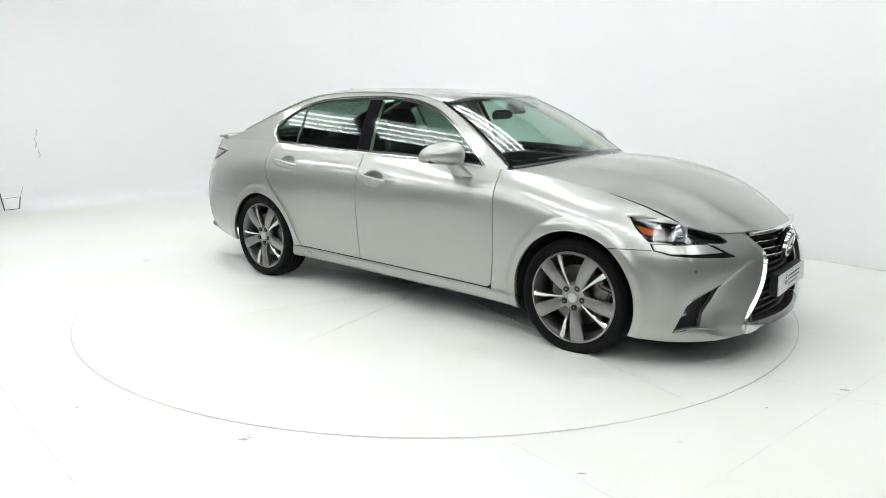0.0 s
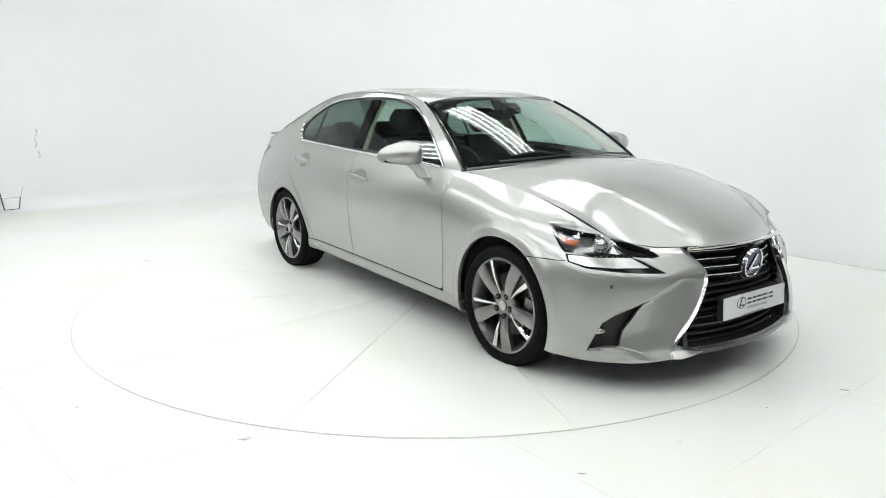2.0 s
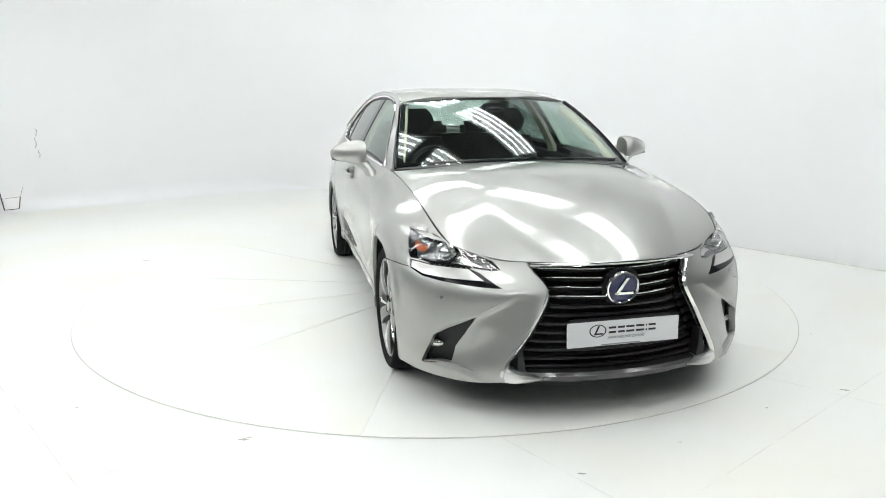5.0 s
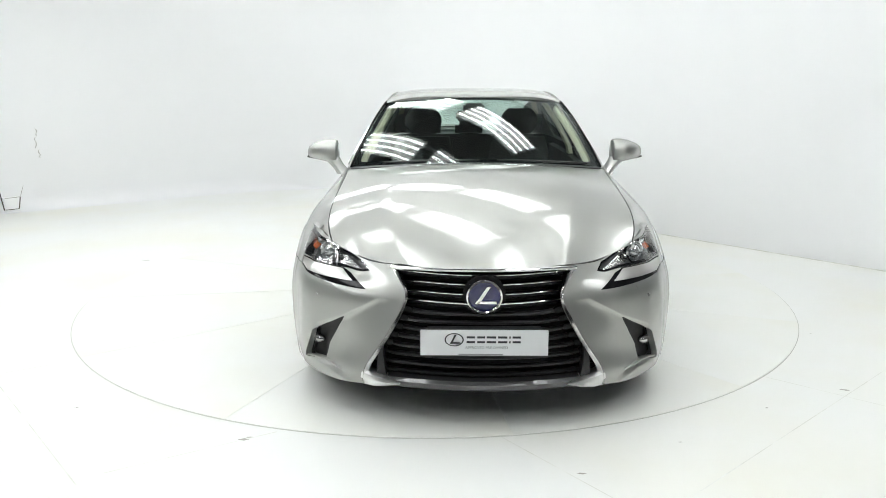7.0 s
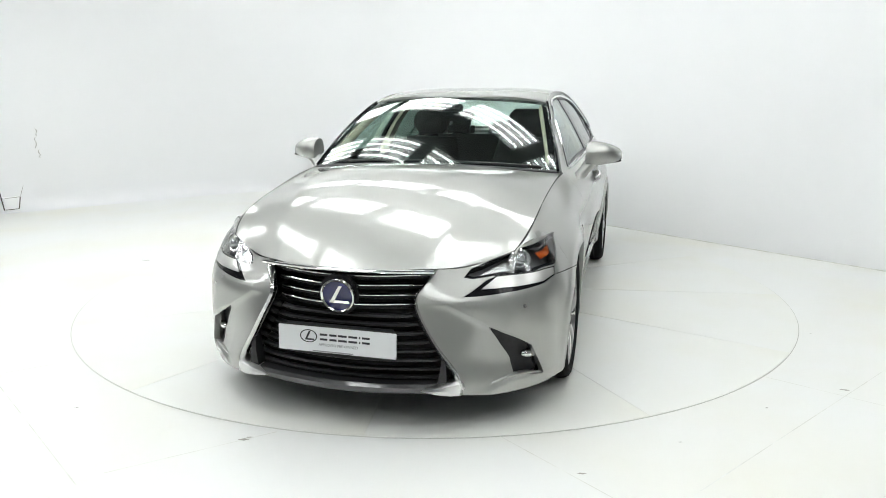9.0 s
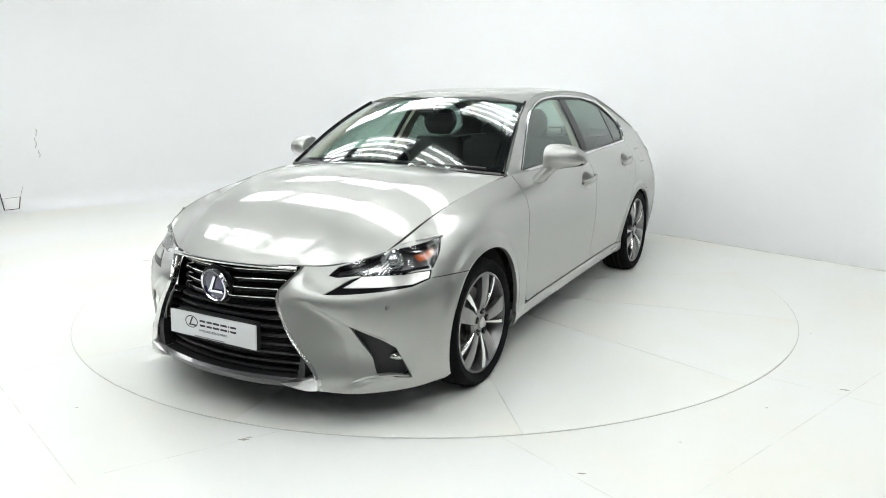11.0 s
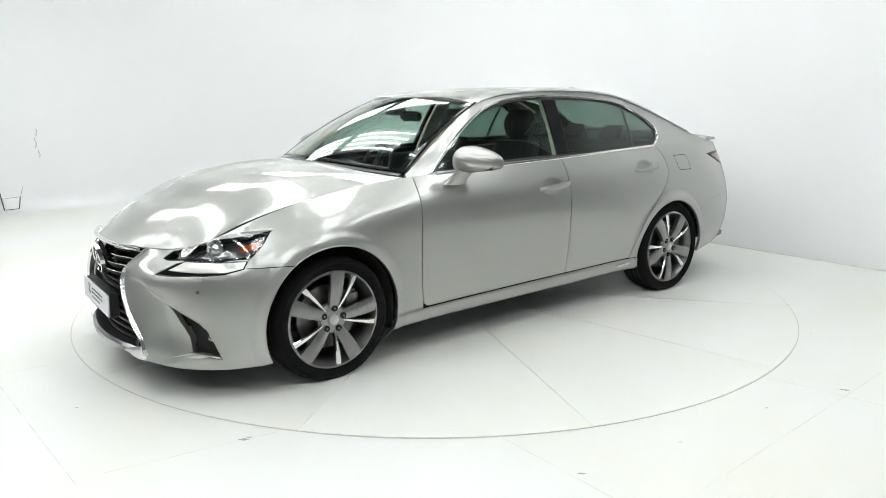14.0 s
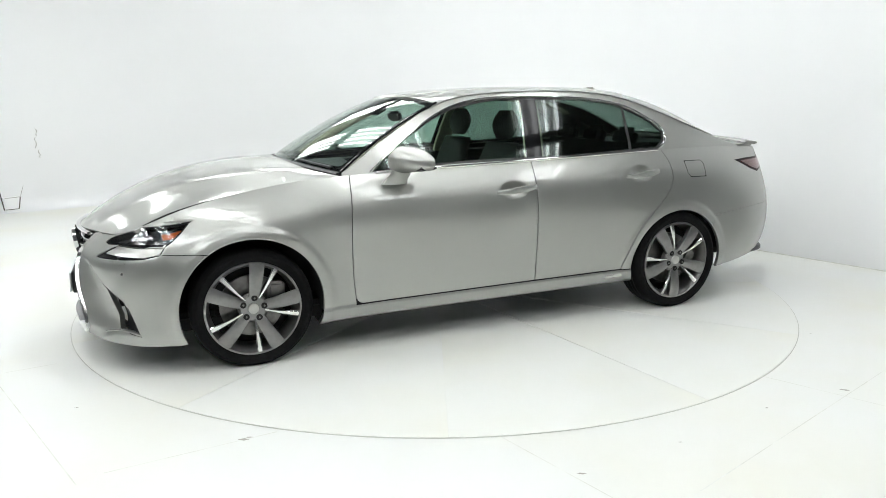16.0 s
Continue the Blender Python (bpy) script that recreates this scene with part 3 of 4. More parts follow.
ARCH_F, ARCH_R = (1.4235, .325, .380), (-1.41, .318, .362)
LAMP = [(2.13, .510, .666), (2.085, .532, .700), (1.977, .655, .749), (1.871, .765, .776), (1.79, .81, .792), (1.704, .838, .805), (1.751, .853, .752), (1.838, .862, .682), (1.95, .78, .674), (2.066, .635, .672), (2.115, .545, .658)]
BLADE = [(2.183, .523, .598), (2.10, .602, .652), (2.06, .640, .666), (1.95, .785, .668), (1.845, .864, .676), (1.866, .868, .640), (1.945, .83, .617), (2.043, .742, .606)]
SILVER = [(2.132, .585, .622), (2.064, .640, .661), (1.95, .785, .664), (1.852, .862, .671), (1.872, .866, .647), (1.945, .825, .628), (2.035, .736, .622)]
FOG = [(2.160, .622, .466), (2.119, .687, .427), (2.035, .795, .360), (2.014, .822, .291), (1.985, .845, .212), (2.055, .765, .228), (2.098, .733, .247), (2.100, .715, .31), (2.122, .675, .375)]
REAR_EDGE = curve_of([(1.10, -1.30), (1.02, -1.34), (.94, -1.355), (.85, -1.335), (.74, -1.25), (.58, -1.095), (.42, -1.015), (.30, -.975), (.1, -.97)])
DOOR_LOW = curve_of([(.9, .272), (-.32, .290), (-1.1, .300)])
FRONT_EDGE = curve_of([(1.08, .80), (1.0, .842), (.92, .858), (.75, .869), (.55, .871), (.40, .864), (.28, .850), (.1, .84)])
SEAM_B = curve_of([(1.1, -.300), (.6, -.312), (.2, -.325)])
TAIL = [(-1.965, .846, 1.012), (-2.08, .82, 1.022), (-2.32, .68, 1.01), (-2.33, .69, .93), (-2.20, .79, .895), (-2.12, .83, .93)]
REAR_SEAM = curve_of([(-1.6, .615), (-1.75, .63), (-2.2, .675), (-2.5, .685)])
GAP = 0.0024


def circle_out(s, c):
    return np.hypot(s.x - c[0], s.z - c[1]) - c[2]


def body(car):
    s = SIDE
    arch = np.minimum(circle_out(s, ARCH_F), circle_out(s, ARCH_R))
    low = s.z - DOOR_LOW(s.x)
    xf, xb, xr = s.x - FRONT_EDGE(s.z), s.x - SEAM_B(s.z), s.x - REAR_EDGE(s.z)
    corner = 0.045 - np.hypot(np.maximum(s.x - FRONT_EDGE(s.z) + .045, 0), np.maximum(DOOR_LOW(s.x) + .045 - s.z, 0))
    tail = s.inside(TAIL)
    nose = curve_of([(.808, 1.702), (.715, 1.722), (.63, 1.692), (.52, 1.690), (.39, 1.690), (.17, 1.690)])
    lamp_top = curve_of([(1.60, .815), (1.70, .807), (1.82, .800), (1.915, .781), (1.99, .746)])
    ahead = np.maximum(nose(np.clip(s.z, .17, .808)) - s.x, s.z - lamp_top(s.x))
    parts = {
        "front_fender": np.minimum.reduce([xf - GAP, arch, ahead, np.where(s.x < 1.05, low + .005, 1)]),
        "front_door": np.minimum.reduce([-xf - GAP, xb - GAP, low - GAP, corner - GAP]),
        "rear_door": np.minimum.reduce([-xb - GAP, xr - GAP, low - GAP]),
        "quarter_panel": np.minimum.reduce([-xr - GAP, arch, np.where(s.x > -1.2, low, 1), -tail - .001, s.z - REAR_SEAM(s.x) + np.where(s.x > -1.70, 1, 0)]),
        "sill": np.minimum.reduce([-low - GAP * 2, arch, 1.2 - s.x, s.x + 1.2]),
        "rear_bumper": np.minimum.reduce([-1.70 - GAP - s.x, arch, REAR_SEAM(s.x) - GAP - s.z]),
    }
    for name, keep in parts.items():
        cut = s.cut(keep)
        for side in (1, -1):
            panel(name, cut, PAINT, car, side, 0.02)
    for side in (1, -1):
        housing = panel("tail_lamp", s.cut(tail), GLOSS, car, side, 0.03, 0.001, "dark tail lamp")
        panel("tail_lens", s.cut(tail - .014), RED, housing, side, 0.004, 0.003, "red tail lamp lens")
    # dark shell behind the gaps
    keep = np.minimum(arch - .012, np.where(s.x > 1.66, -1, 1))
    v, n, f = s.cut(keep)
    for side in (1, -1):
        panel("inner_shell", (v, n, f), DARK, car, side, 0, -0.022, "black inner shell")
    # greenhouse
    h = HOUSE
    glass_out = [(x, float(np.interp(-x, -TOP_LINE[:400, 0], TOP_LINE[:400, 1])) - tumble(max(0, z - float(np.interp(-x, -TOP_LINE[:400, 0], TOP_LINE[:400, 2])))), z) for x, z in
                 ((.722, 1.012), (.60, 1.106), (.48, 1.193), (.33, 1.288), (.17, 1.362), (.0, 1.405), (-.2, 1.424), (-.40, 1.430), (-.75, 1.418), (-1.0, 1.390), (-1.15, 1.348),
                  (-1.28, 1.278), (-1.372, 1.195), (-1.362, 1.130), (-1.29, 1.086), (-.6, 1.058), (-.1, 1.042))]
    dlo = h.inside(glass_out)
    frame_keep = -dlo
    for side in (1, -1):
        panel("side_frame", h.cut(frame_keep), PAINT, car, side, 0.02, 0, "silver window surround and rear pillar")
    pillar_b = 0.052 - np.abs(h.x - (-.335 - 0.16 * (h.z - 1.05)))
    pillar_c = 0.010 - np.abs(h.x - (-1.085 - 0.10 * (h.z - 1.07) + .02))
    inner = dlo - 0.010
    front = np.minimum(inner, (h.x - (-.335 - 0.16 * (h.z - 1.05))) - .045)
    back = np.minimum.reduce([inner, -(h.x - (-.335 - 0.16 * (h.z - 1.05))) - .045, -pillar_c])
    for side in (1, -1):
        ob = panel("front_window", h.cut(front), SIDE_GLASS, car, side, 0, -.006, "clear green-tinted side window", 0.004)
        ob.visible_shadow = False
        ob = panel("rear_window", h.cut(back), PRIVACY, car, side, 0, -.006, "dark tinted rear side window", 0.004)
        ob.visible_shadow = False
        panel("centre_pillar", h.cut(inner, pillar_b), GLOSS, car, side, 0.02, -.003, "gloss black centre pillar")
        panel("quarter_bar", h.cut(inner, pillar_c), BLACK, car, side, 0.01, -.003, "black quarter window bar")
        panel("window_seal", h.cut(dlo, 0.012 - dlo), BLACK, car, side, 0.01, -.002, "black rubber window seal")
        path = [(x, side * (y + .004), z + .002) for x, y, z in glass_out[:15]]
        part("window_trim", sweep(path, .0065, .0065, 90), CHROME, car, "bright chrome window trim")
    # roof
    r = ROOF
    edge = .405 - .165 * (np.abs(r.y) / .592) ** 2
    back_edge = r.x - (-1.30 + .10 * (r.y / .5) ** 2)
    panel("roof", r.cut(np.minimum.reduce([edge - r.x - .004, back_edge])), PAINT, car, 1, 0.02)
    rear_glass = np.minimum.reduce([-back_edge - .006, r.x - (-1.93), .52 + 0.02 - np.abs(r.y) + 0.1 * (r.x + 1.3)])
    ob = panel("backlight", r.cut(rear_glass), GLASS, car, 1, 0, -.004, "tinted rear window glass", 0.004)
    ob.visible_shadow = False
    panel("rear_deck", r.cut(np.minimum(-back_edge - .002, -rear_glass - .002)), PAINT, car, 1, 0.02, 0, "silver rear pillars round the back window")
    for side in (1, -1):
        idx = [i for i in range(0, len(RAIL), 5) if -1.85 < RAIL[i, 0] < 0.3]
        path = [(RAIL[i, 0], side * (RAIL[i, 1] + .001), RAIL[i, 2] + .003) for i in idx]
        part("roof_moulding", sweep(path, .007, .004), PAINT, car, "slim silver roof moulding")
    # windscreen
    w = SCREEN
    nu, nv = w.grid.shape[:2]
    a = np.repeat(np.linspace(0, 1, nu), nv)
    b = np.tile(np.linspace(-1, 1, nv), nu)
    ob = panel("windscreen", w.cut(np.ones(len(w.v))), GLASS, car, 1, 0, -.003, "clear windscreen", 0.005)
    ob.visible_shadow = False
    band = np.maximum.reduce([np.abs(b) - .955, .06 - a, a - .955]) 
    panel("windscreen_border", w.cut(band), GLOSS, car, 1, 0, -.0095, "black windscreen border")
    for side in (1, -1):
        path = [w.grid[k, -1] * (1, side, 1) + (-.004, side * .006, .002) for k in range(0, nu, 4)]
        part("pillar_trim", sweep(path, .007, .007), GLOSS, car, "black windscreen pillar trim")
    # bonnet
    panel("bonnet", HOOD.cut(HOOD.x - (1.095 - .215 * (HOOD.y / .75) ** 2)), PAINT, car, 1, 0.015)
    for side in (1, -1):
        line = [HOOD.grid[i, -1] * (1, side, 1) + (0, side * .002, -.006) for i in range(0, 110, 5)]
        part("bonnet_gap", sweep(line, .0035, .006), DARK, car, "dark shut line beside the bonnet")
    # scuttle and wipers
    path = [(1.105 - .225 * (y / .75) ** 2, y, 1.043 - .045 * (y / .75) ** 2) for y in np.linspace(-.74, .74, 25)]
    part("scuttle", sweep(path, .035, .012), BLACK, car, "black scuttle panel below the windscreen")
    for y0, y1 in ((-.55, .02), (.12, .66)):
        arm = [(1.09 - .2 * (y / .75) ** 2 - .02, y, 1.066 - .04 * (y / .75) ** 2) for y in np.linspace(y0, y1, 8)]
        part("wiper", sweep(arm, .012, .007), BLACK, car, "black wiper blade")
    # wheel housings
    for c in (ARCH_F, ARCH_R):
        for side in (1, -1):
            bm = bmesh.new()
            rows = []
            for k in range(25):
                low_cut = .37 if c is ARCH_F else .18
                ang = (math.pi + 2 * low_cut) * k / 24 - low_cut
                rows.append([bm.verts.new((c[0] + rr * math.cos(ang), side * yy, c[1] + rr * math.sin(ang))) for rr, yy in ((c[2] + .004, .875), (c[2] + .004, .58), (.02, .57))])
            for p, q in zip(rows, rows[1:]):
                bm.faces.new((p[0], q[0], q[1], p[1]))
                bm.faces.new((p[1], q[1], q[2], p[2]))
            part("wheel_housing", bm, DARK, car, "black wheel arch liner")
    for c, a0, a1 in ((ARCH_F, -.30, math.pi + .36), (ARCH_R, -.24, math.pi + .10)):
        for side in (1, -1):
            path = []
            for a in np.linspace(a0, a1, 44):
                x, z = c[0] + (c[2] + .003) * math.cos(a), c[1] + (c[2] + .003) * math.sin(a)
                d = (SIDE.x - x) ** 2 + (SIDE.z - z) ** 2
                k = np.argpartition(d, 4)[:4]
                w = 1 / (d[k] + 1e-6)
                path.append((x, side * (float(np.sum(SIDE.v[k, 1] * w) / np.sum(w)) - .001), z))
            part("arch_lip", sweep(path, .003, .003), PAINT, car, "rolled silver lip of the wheel arch")
    bm = bmesh.new()
    box(bm, (3.7, 1.62, .10), (.1, 0, .25), None, .03)
    box(bm, (1.6, .9, .3), (1.35, 0, .42), None, .05)
    box(bm, (1.0, 1.0, .5), (-1.75, 0, .5), None, .05)
    box(bm, (.46, 1.62, .22), (-2.04, 0, .42), None, .05)
    part("underbody", bm, DARK, car, "black underbody")
    path = [(-2.10, .80, .318), (-2.26, .775, .322), (-2.40, .60, .325), (-2.47, .3, .325), (-2.48, 0, .325)]
    path = path + [(x, -y, z) for x, y, z in path[-2::-1]]
    part("rear_diffuser", sweep(path, .035, .018, 40), BLACK, car, "black lower edge of the rear bumper")
    # boot lid and its small spoiler
    bm = bmesh.new()
    lid = [[(-1.93, y, 1.135 - .05 * y * y) for y in np.linspace(-.62, .62, 13)],
           [(-2.10, y, 1.105 - .05 * y * y) for y in np.linspace(-.64, .64, 13)],
           [(-2.30, y, 1.098 - .05 * y * y) for y in np.linspace(-.62, .62, 13)],
           [(-2.39 + .05 * (y / .6) ** 2, y, 1.06 - .03 * y * y) for y in np.linspace(-.56, .56, 13)]]
    g = net_grid(np.array(lid), 24, 30)
    sheet = Sheet(g, (-2.1, 0, .5))
    panel("boot_lid", sheet.cut(np.ones(len(sheet.v))), PAINT, car, 1, .02)
    part("boot_spoiler", sweep([(-2.33 + .05 * (y / .6) ** 2, y, 1.115 - .06 * y * y) for y in np.linspace(-.64, .64, 21)], .055, .011), PAINT, car, "thin silver boot lid spoiler")
    bm = bmesh.new()
    box(bm, (.10, .03, .035), (-1.26, 0, 1.482), None, .01)
    for v in bm.verts:
        if v.co.z > 1.49:
            v.co.x = -1.275 + (v.co.x + 1.26) * .45
    part("aerial_fin", bm, PAINT, car, "small silver roof aerial fin")


def front(car):
    b = BUMPER
    lamp, blade, fog = b.inside(LAMP), b.inside(BLADE), b.inside(FOG)
    arch = circle_out(b, ARCH_F)
    keep = np.minimum.reduce([-lamp - .001, -blade - .001, -fog, arch])
    for side in (1, -1):
        panel("front_bumper", b.cut(keep), PAINT, car, side, .03)
        line = [(1.855, .866, .644), (1.80, .89, .643), (1.755, .906, .642), (1.70, .92, .641), (1.642, .935, .639)]
        def near(q):
            k = np.argmin(np.sum((b.v - q) ** 2, 1))
            k2 = np.argmin(np.sum((SIDE.v - q) ** 2, 1))
            v = b.v[k] if np.sum((b.v[k] - q) ** 2) < np.sum((SIDE.v[k2] - q) ** 2) else SIDE.v[k2]
            return (q[0], side * (v[1] + .0008), q[2])
        part("bumper_gap", sweep([near(q) for q in line], .003, .0022, 16), DARK, car, "dark joint between bumper and fender")
        # headlamp: dark bowl, lens, projector, reflectors
        panel("lamp_bowl", b.cut(lamp + .004), BOWL, car, side, 0, -.055, "dark headlamp bowl")
        lens = panel("lamp_lens", b.cut(lamp), LENS, car, side, 0, .001, "clear headlamp lens", .003)
        lens.visible_shadow = False
        panel("lamp_rim", b.cut(lamp, .013 - lamp), GLOSS, car, side, .045, -.005, "black headlamp rim")
        bm = bmesh.new()
        lathe(bm, [(.050, -.01), (.052, .012), (.046, .016), (.041, .004), (.038, .002)], 40)
        m = Matrix.Translation((1.936, side * .714, .716)) @ Matrix.Rotation(-side * radians(62), 4, "Z") @ Matrix.Rotation(0, 4, "X")
        bmesh.ops.transform(bm, matrix=m @ Matrix.Rotation(math.pi / 2 * (1 - side), 4, "Z"), verts=bm.verts)
        ring = part("projector_ring", bm, CHROME, car, "chrome projector ring")
        bm = bmesh.new()
        bmesh.ops.create_uvsphere(bm, u_segments=24, v_segments=14, radius=.038, matrix=Matrix.Translation((1.931, side * .709, .716)))
        part("projector", bm, PROJECTOR, car, "round clear projector lens")
        panel("amber_reflector", b.cut(np.minimum(lamp - .012, b.inside([(1.758, .838, .777), (1.868, .79, .742), (1.860, .815, .714), (1.79, .85, .735)]))), AMBER, car, side, 0, -.03, "amber indicator reflector")
        panel("lamp_ornament", b.cut(np.minimum(lamp - .010, b.inside([(2.09, .545, .672), (2.00, .645, .728), (1.955, .70, .735), (1.97, .70, .690), (2.06, .605, .675)]))), SATIN, car, side, .01, -.053, "satin silver lamp ornament")
        panel("lamp_reflector", b.cut(np.minimum(lamp - .010, b.inside([(1.90, .745, .765), (1.78, .81, .787), (1.74, .83, .790), (1.86, .785, .752)]))), CHROME, car, side, .01, -.025, "bright upper reflector")
        # running light blade under the lamp
        panel("blade_frame", b.cut(np.minimum(blade, 9)), GLOSS, car, side, .02, -.004, "black running light frame")
        panel("running_light", b.cut(np.minimum(blade - .004, b.inside(SILVER))), BLADE_MAT, car, side, .01, .001, "silver running light blade")
        # fog lamp recess
        panel("fog_recess", b.cut(fog + .006), BLACK, car, side, 0, -.05, "black fog lamp recess")
        k = np.argmin(np.sum((b.v - (2.033, .790, .300)) ** 2, 1))
        spot = (b.v[k] - b.n[k] * .040) * (1, side, 1)
        bm = bmesh.new()
        bmesh.ops.create_uvsphere(bm, u_segments=20, v_segments=12, radius=1, matrix=Matrix.Translation(spot) @ Matrix.Rotation(side * radians(38), 4, "Z") @ Matrix.Diagonal((.022, .040, .021, 1)))
        part("fog_lamp", bm, SATIN, car, "small round-cornered fog lamp")
        path = [np.array(q) * (1, side, 1) for q in ((2.168, .634, .208), (2.098, .712, .230), (2.043, .772, .232), (1.990, .830, .218))]
        part("bumper_ledge", sweep(path, [.004 + .013 * abs(math.sin(math.pi * k / 13)) ** .5 for k in range(14)], .005, 14), PAINT, car, "silver ledge below the fog lamp")
        # cover of the lamp washer
        panel("washer_cover", b.cut(b.inside([(2.092, .690, .592), (2.034, .760, .597), (2.036, .764, .582), (2.092, .698, .578)])), PAINT, car, side, .006, .0035, "small painted lamp washer cover")
        # sensors
        p = b.v[np.argmin(np.sum((b.v - (2.06, .765, .537)) ** 2, 1))]
        nn = b.n[np.argmin(np.sum((b.v - (2.06, .765, .537)) ** 2, 1))]
        bm = bmesh.new()
        m = Matrix.Translation(Vector((p + nn * .0005) * (1, side, 1))) @ Vector(nn * (1, side, 1)).to_track_quat("Z", "Y").to_matrix().to_4x4()
        bmesh.ops.create_cone(bm, cap_ends=True, segments=20, radius1=.009, radius2=.008, depth=.003, matrix=m)
        part("parking_sensor", bm, SATIN, car, "round silver parking sensor")
        # chrome edge of the grille
        path = [np.array(q) * (1, side, 1) + (.004, -side * .004, 0) for q in SPINDLE]
        pts = along(path, 40)
        rings = []
        for i, q in enumerate(pts):
            low = min(1, max(0, (.60 - q[2]) / .3))
            w, o = .007 + .010 * low, .003 + .005 * low
            rings.append([tuple(q + np.array(d)) for d in ((.014, side * .003, 0), (.003, -side * w, 0), (-.03, -side * w, 0), (-.03, side * o, 0), (.004, side * o, 0))])
        part("grille_trim", loft(bmesh.new(), rings), TRIM_MAT, car, "bright chrome edge of the grille")
        # bright corner of the lower lip
        rings = []
        for y, x, lo, hi in ((.552, 2.240, .186, .238), (.530, 2.270, .181, .248), (.49, 2.290, .179, .240), (.43, 2.304, .184, .224), (.365, 2.312, .194, .206)):
            rings.append([(x, side * y, lo + (hi - lo) * .45), (x - .012, side * y, lo), (x - .08, side * y, lo), (x - .08, side * y, hi), (x - .022, side * y, hi), (x - .004, side * y, lo + (hi - lo) * .8)])
        part("lip_corner", loft(bmesh.new(), rings), CORNER_MAT, car, "chrome corner of the lower lip")
        # slanted fin in the grille's lower corner
        bm = bmesh.new()
        rings = [[(2.27, side * .425, .205), (2.27, side * .47, .205), (2.20, side * .47, .205), (2.20, side * .425, .205)],
                 [(2.265, side * .44, .29), (2.265, side * .468, .285), (2.20, side * .468, .285), (2.20, side * .44, .29)],
                 [(2.255, side * .445, .355), (2.255, side * .46, .35), (2.20, side * .46, .35), (2.20, side * .445, .355)]]
        part("grille_fin", loft(bm, rings), BLACK, car, "black fin in the grille corner")
    # grille back
    edge_y = curve_of([(q[2], q[1]) for q in SPINDLE])

    def plan(y, z=.5):
        return 2.30 - .13 * (abs(y) / .4) ** 2 * (.5 if z < .55 else 1)
    bm = bmesh.new()
    zs = np.linspace(.19, .705, 18)
    rows = [[bm.verts.new((plan(y * float(edge_y(z)), z) - .085 - .06 * max(0, z - .58), y * float(edge_y(z)), z)) for y in np.linspace(-1, 1, 15)] for z in zs]
    for p, q in zip(rows, rows[1:]):
        for i in range(14):
            bm.faces.new((p[i], p[i + 1], q[i + 1], q[i]))
    bmesh.ops.recalc_face_normals(bm, faces=bm.faces)
    part("grille_back", bm, DARK, car, "black grille backing")
    for z in (.672, .634, .594, .552):
        half = float(edge_y(z)) - .012
        ys = np.linspace(-half, half, 25)
        lean = .035 * max(0, (z - .60) / .1)
        path = [(plan(y, z) - .022 - lean - .03 * max(0, abs(y) - half + .06) / .06, y, z - .012 * max(0, abs(y) - half + .07) / .07) for y in ys]
        bar = part("grille_bar", sweep(path, .020, .011), GLOSS, car, "gloss black grille bar")
        edge = [(x + .018, y, zz + .009) for x, y, zz in path]
        part("bar_edge", sweep(edge, .006, .0032), CHROME, bar, "chrome edge of the grille bar")
    for z in (.507, .468, .428, .388, .348, .308, .268, .230):
        half = float(edge_y(z)) - .01
        path = [(plan(y, z) - .035 - .02 * max(0, abs(y) - half + .10) / .10, y, z + .010 * max(0, abs(y) - half + .10) / .10) for y in np.linspace(-half, half, 21)]
        part("grille_slat", sweep(path, .016, .0075), BLACK, car, "black lower grille slat")
        for side in (1, -1):
            bm = bmesh.new()
            box(bm, (.03, .055, .024), (plan(half - .03, z) - .028, side * (half - .028), z + .014), Matrix.Rotation(side * radians(18), 4, "X"), .004)
            part("grille_tooth", bm, GLOSS, car, "gloss black tooth at the grille's side")
    path = [(2.292 - .10 * (y / .45) ** 2, y, .708 - .004 * (y / .4) ** 2) for y in np.linspace(-.40, .40, 25)]
    part("grille_header", sweep(path, .012, .0075), CHROME, car, "chrome strip under the bonnet edge")
    path = [(2.312 - .10 * (y / .5) ** 2, y, .200) for y in np.linspace(-.46, .46, 25)]
    part("front_lip", sweep(path, .040, .022), LIP_MAT, car, "glossy dark grey lower lip")
    path = [(2.20 - .10 * (y / .5) ** 2, y, .185) for y in np.linspace(-.50, .50, 25)]
    part("under_tray", sweep(path, .06, .012), BLACK, car, "black tray under the bumper")
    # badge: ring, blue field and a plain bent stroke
    bm = bmesh.new()
    lathe(bm, [(.066, -.01), (.067, .008), (.071, .013), (.077, .010), (.080, -.01)], 56)
    m = Matrix.Translation((2.312, 0, .600)) @ Matrix.Rotation(-math.pi / 2, 4, "Z") @ Matrix.Rotation(radians(-8), 4, "X")
    bmesh.ops.transform(bm, matrix=m, verts=bm.verts)
    badge = part("badge", bm, CHROME, car, "round chrome badge ring")
    bm = bmesh.new()
    lathe(bm, [(.0001, .002), (.04, .004), (.068, .0)], 48)
    bmesh.ops.transform(bm, matrix=m, verts=bm.verts)
    part("badge_field", bm, BLUE, badge, "dark blue badge field")
    bm = bmesh.new()
    lathe(bm, [(.080, -.012), (.092, -.012), (.092, -.03), (.080, -.03)], 48, closed=True)
    bmesh.ops.transform(bm, matrix=m, verts=bm.verts)
    part("badge_surround", bm, GLOSS, badge, "black badge surround")
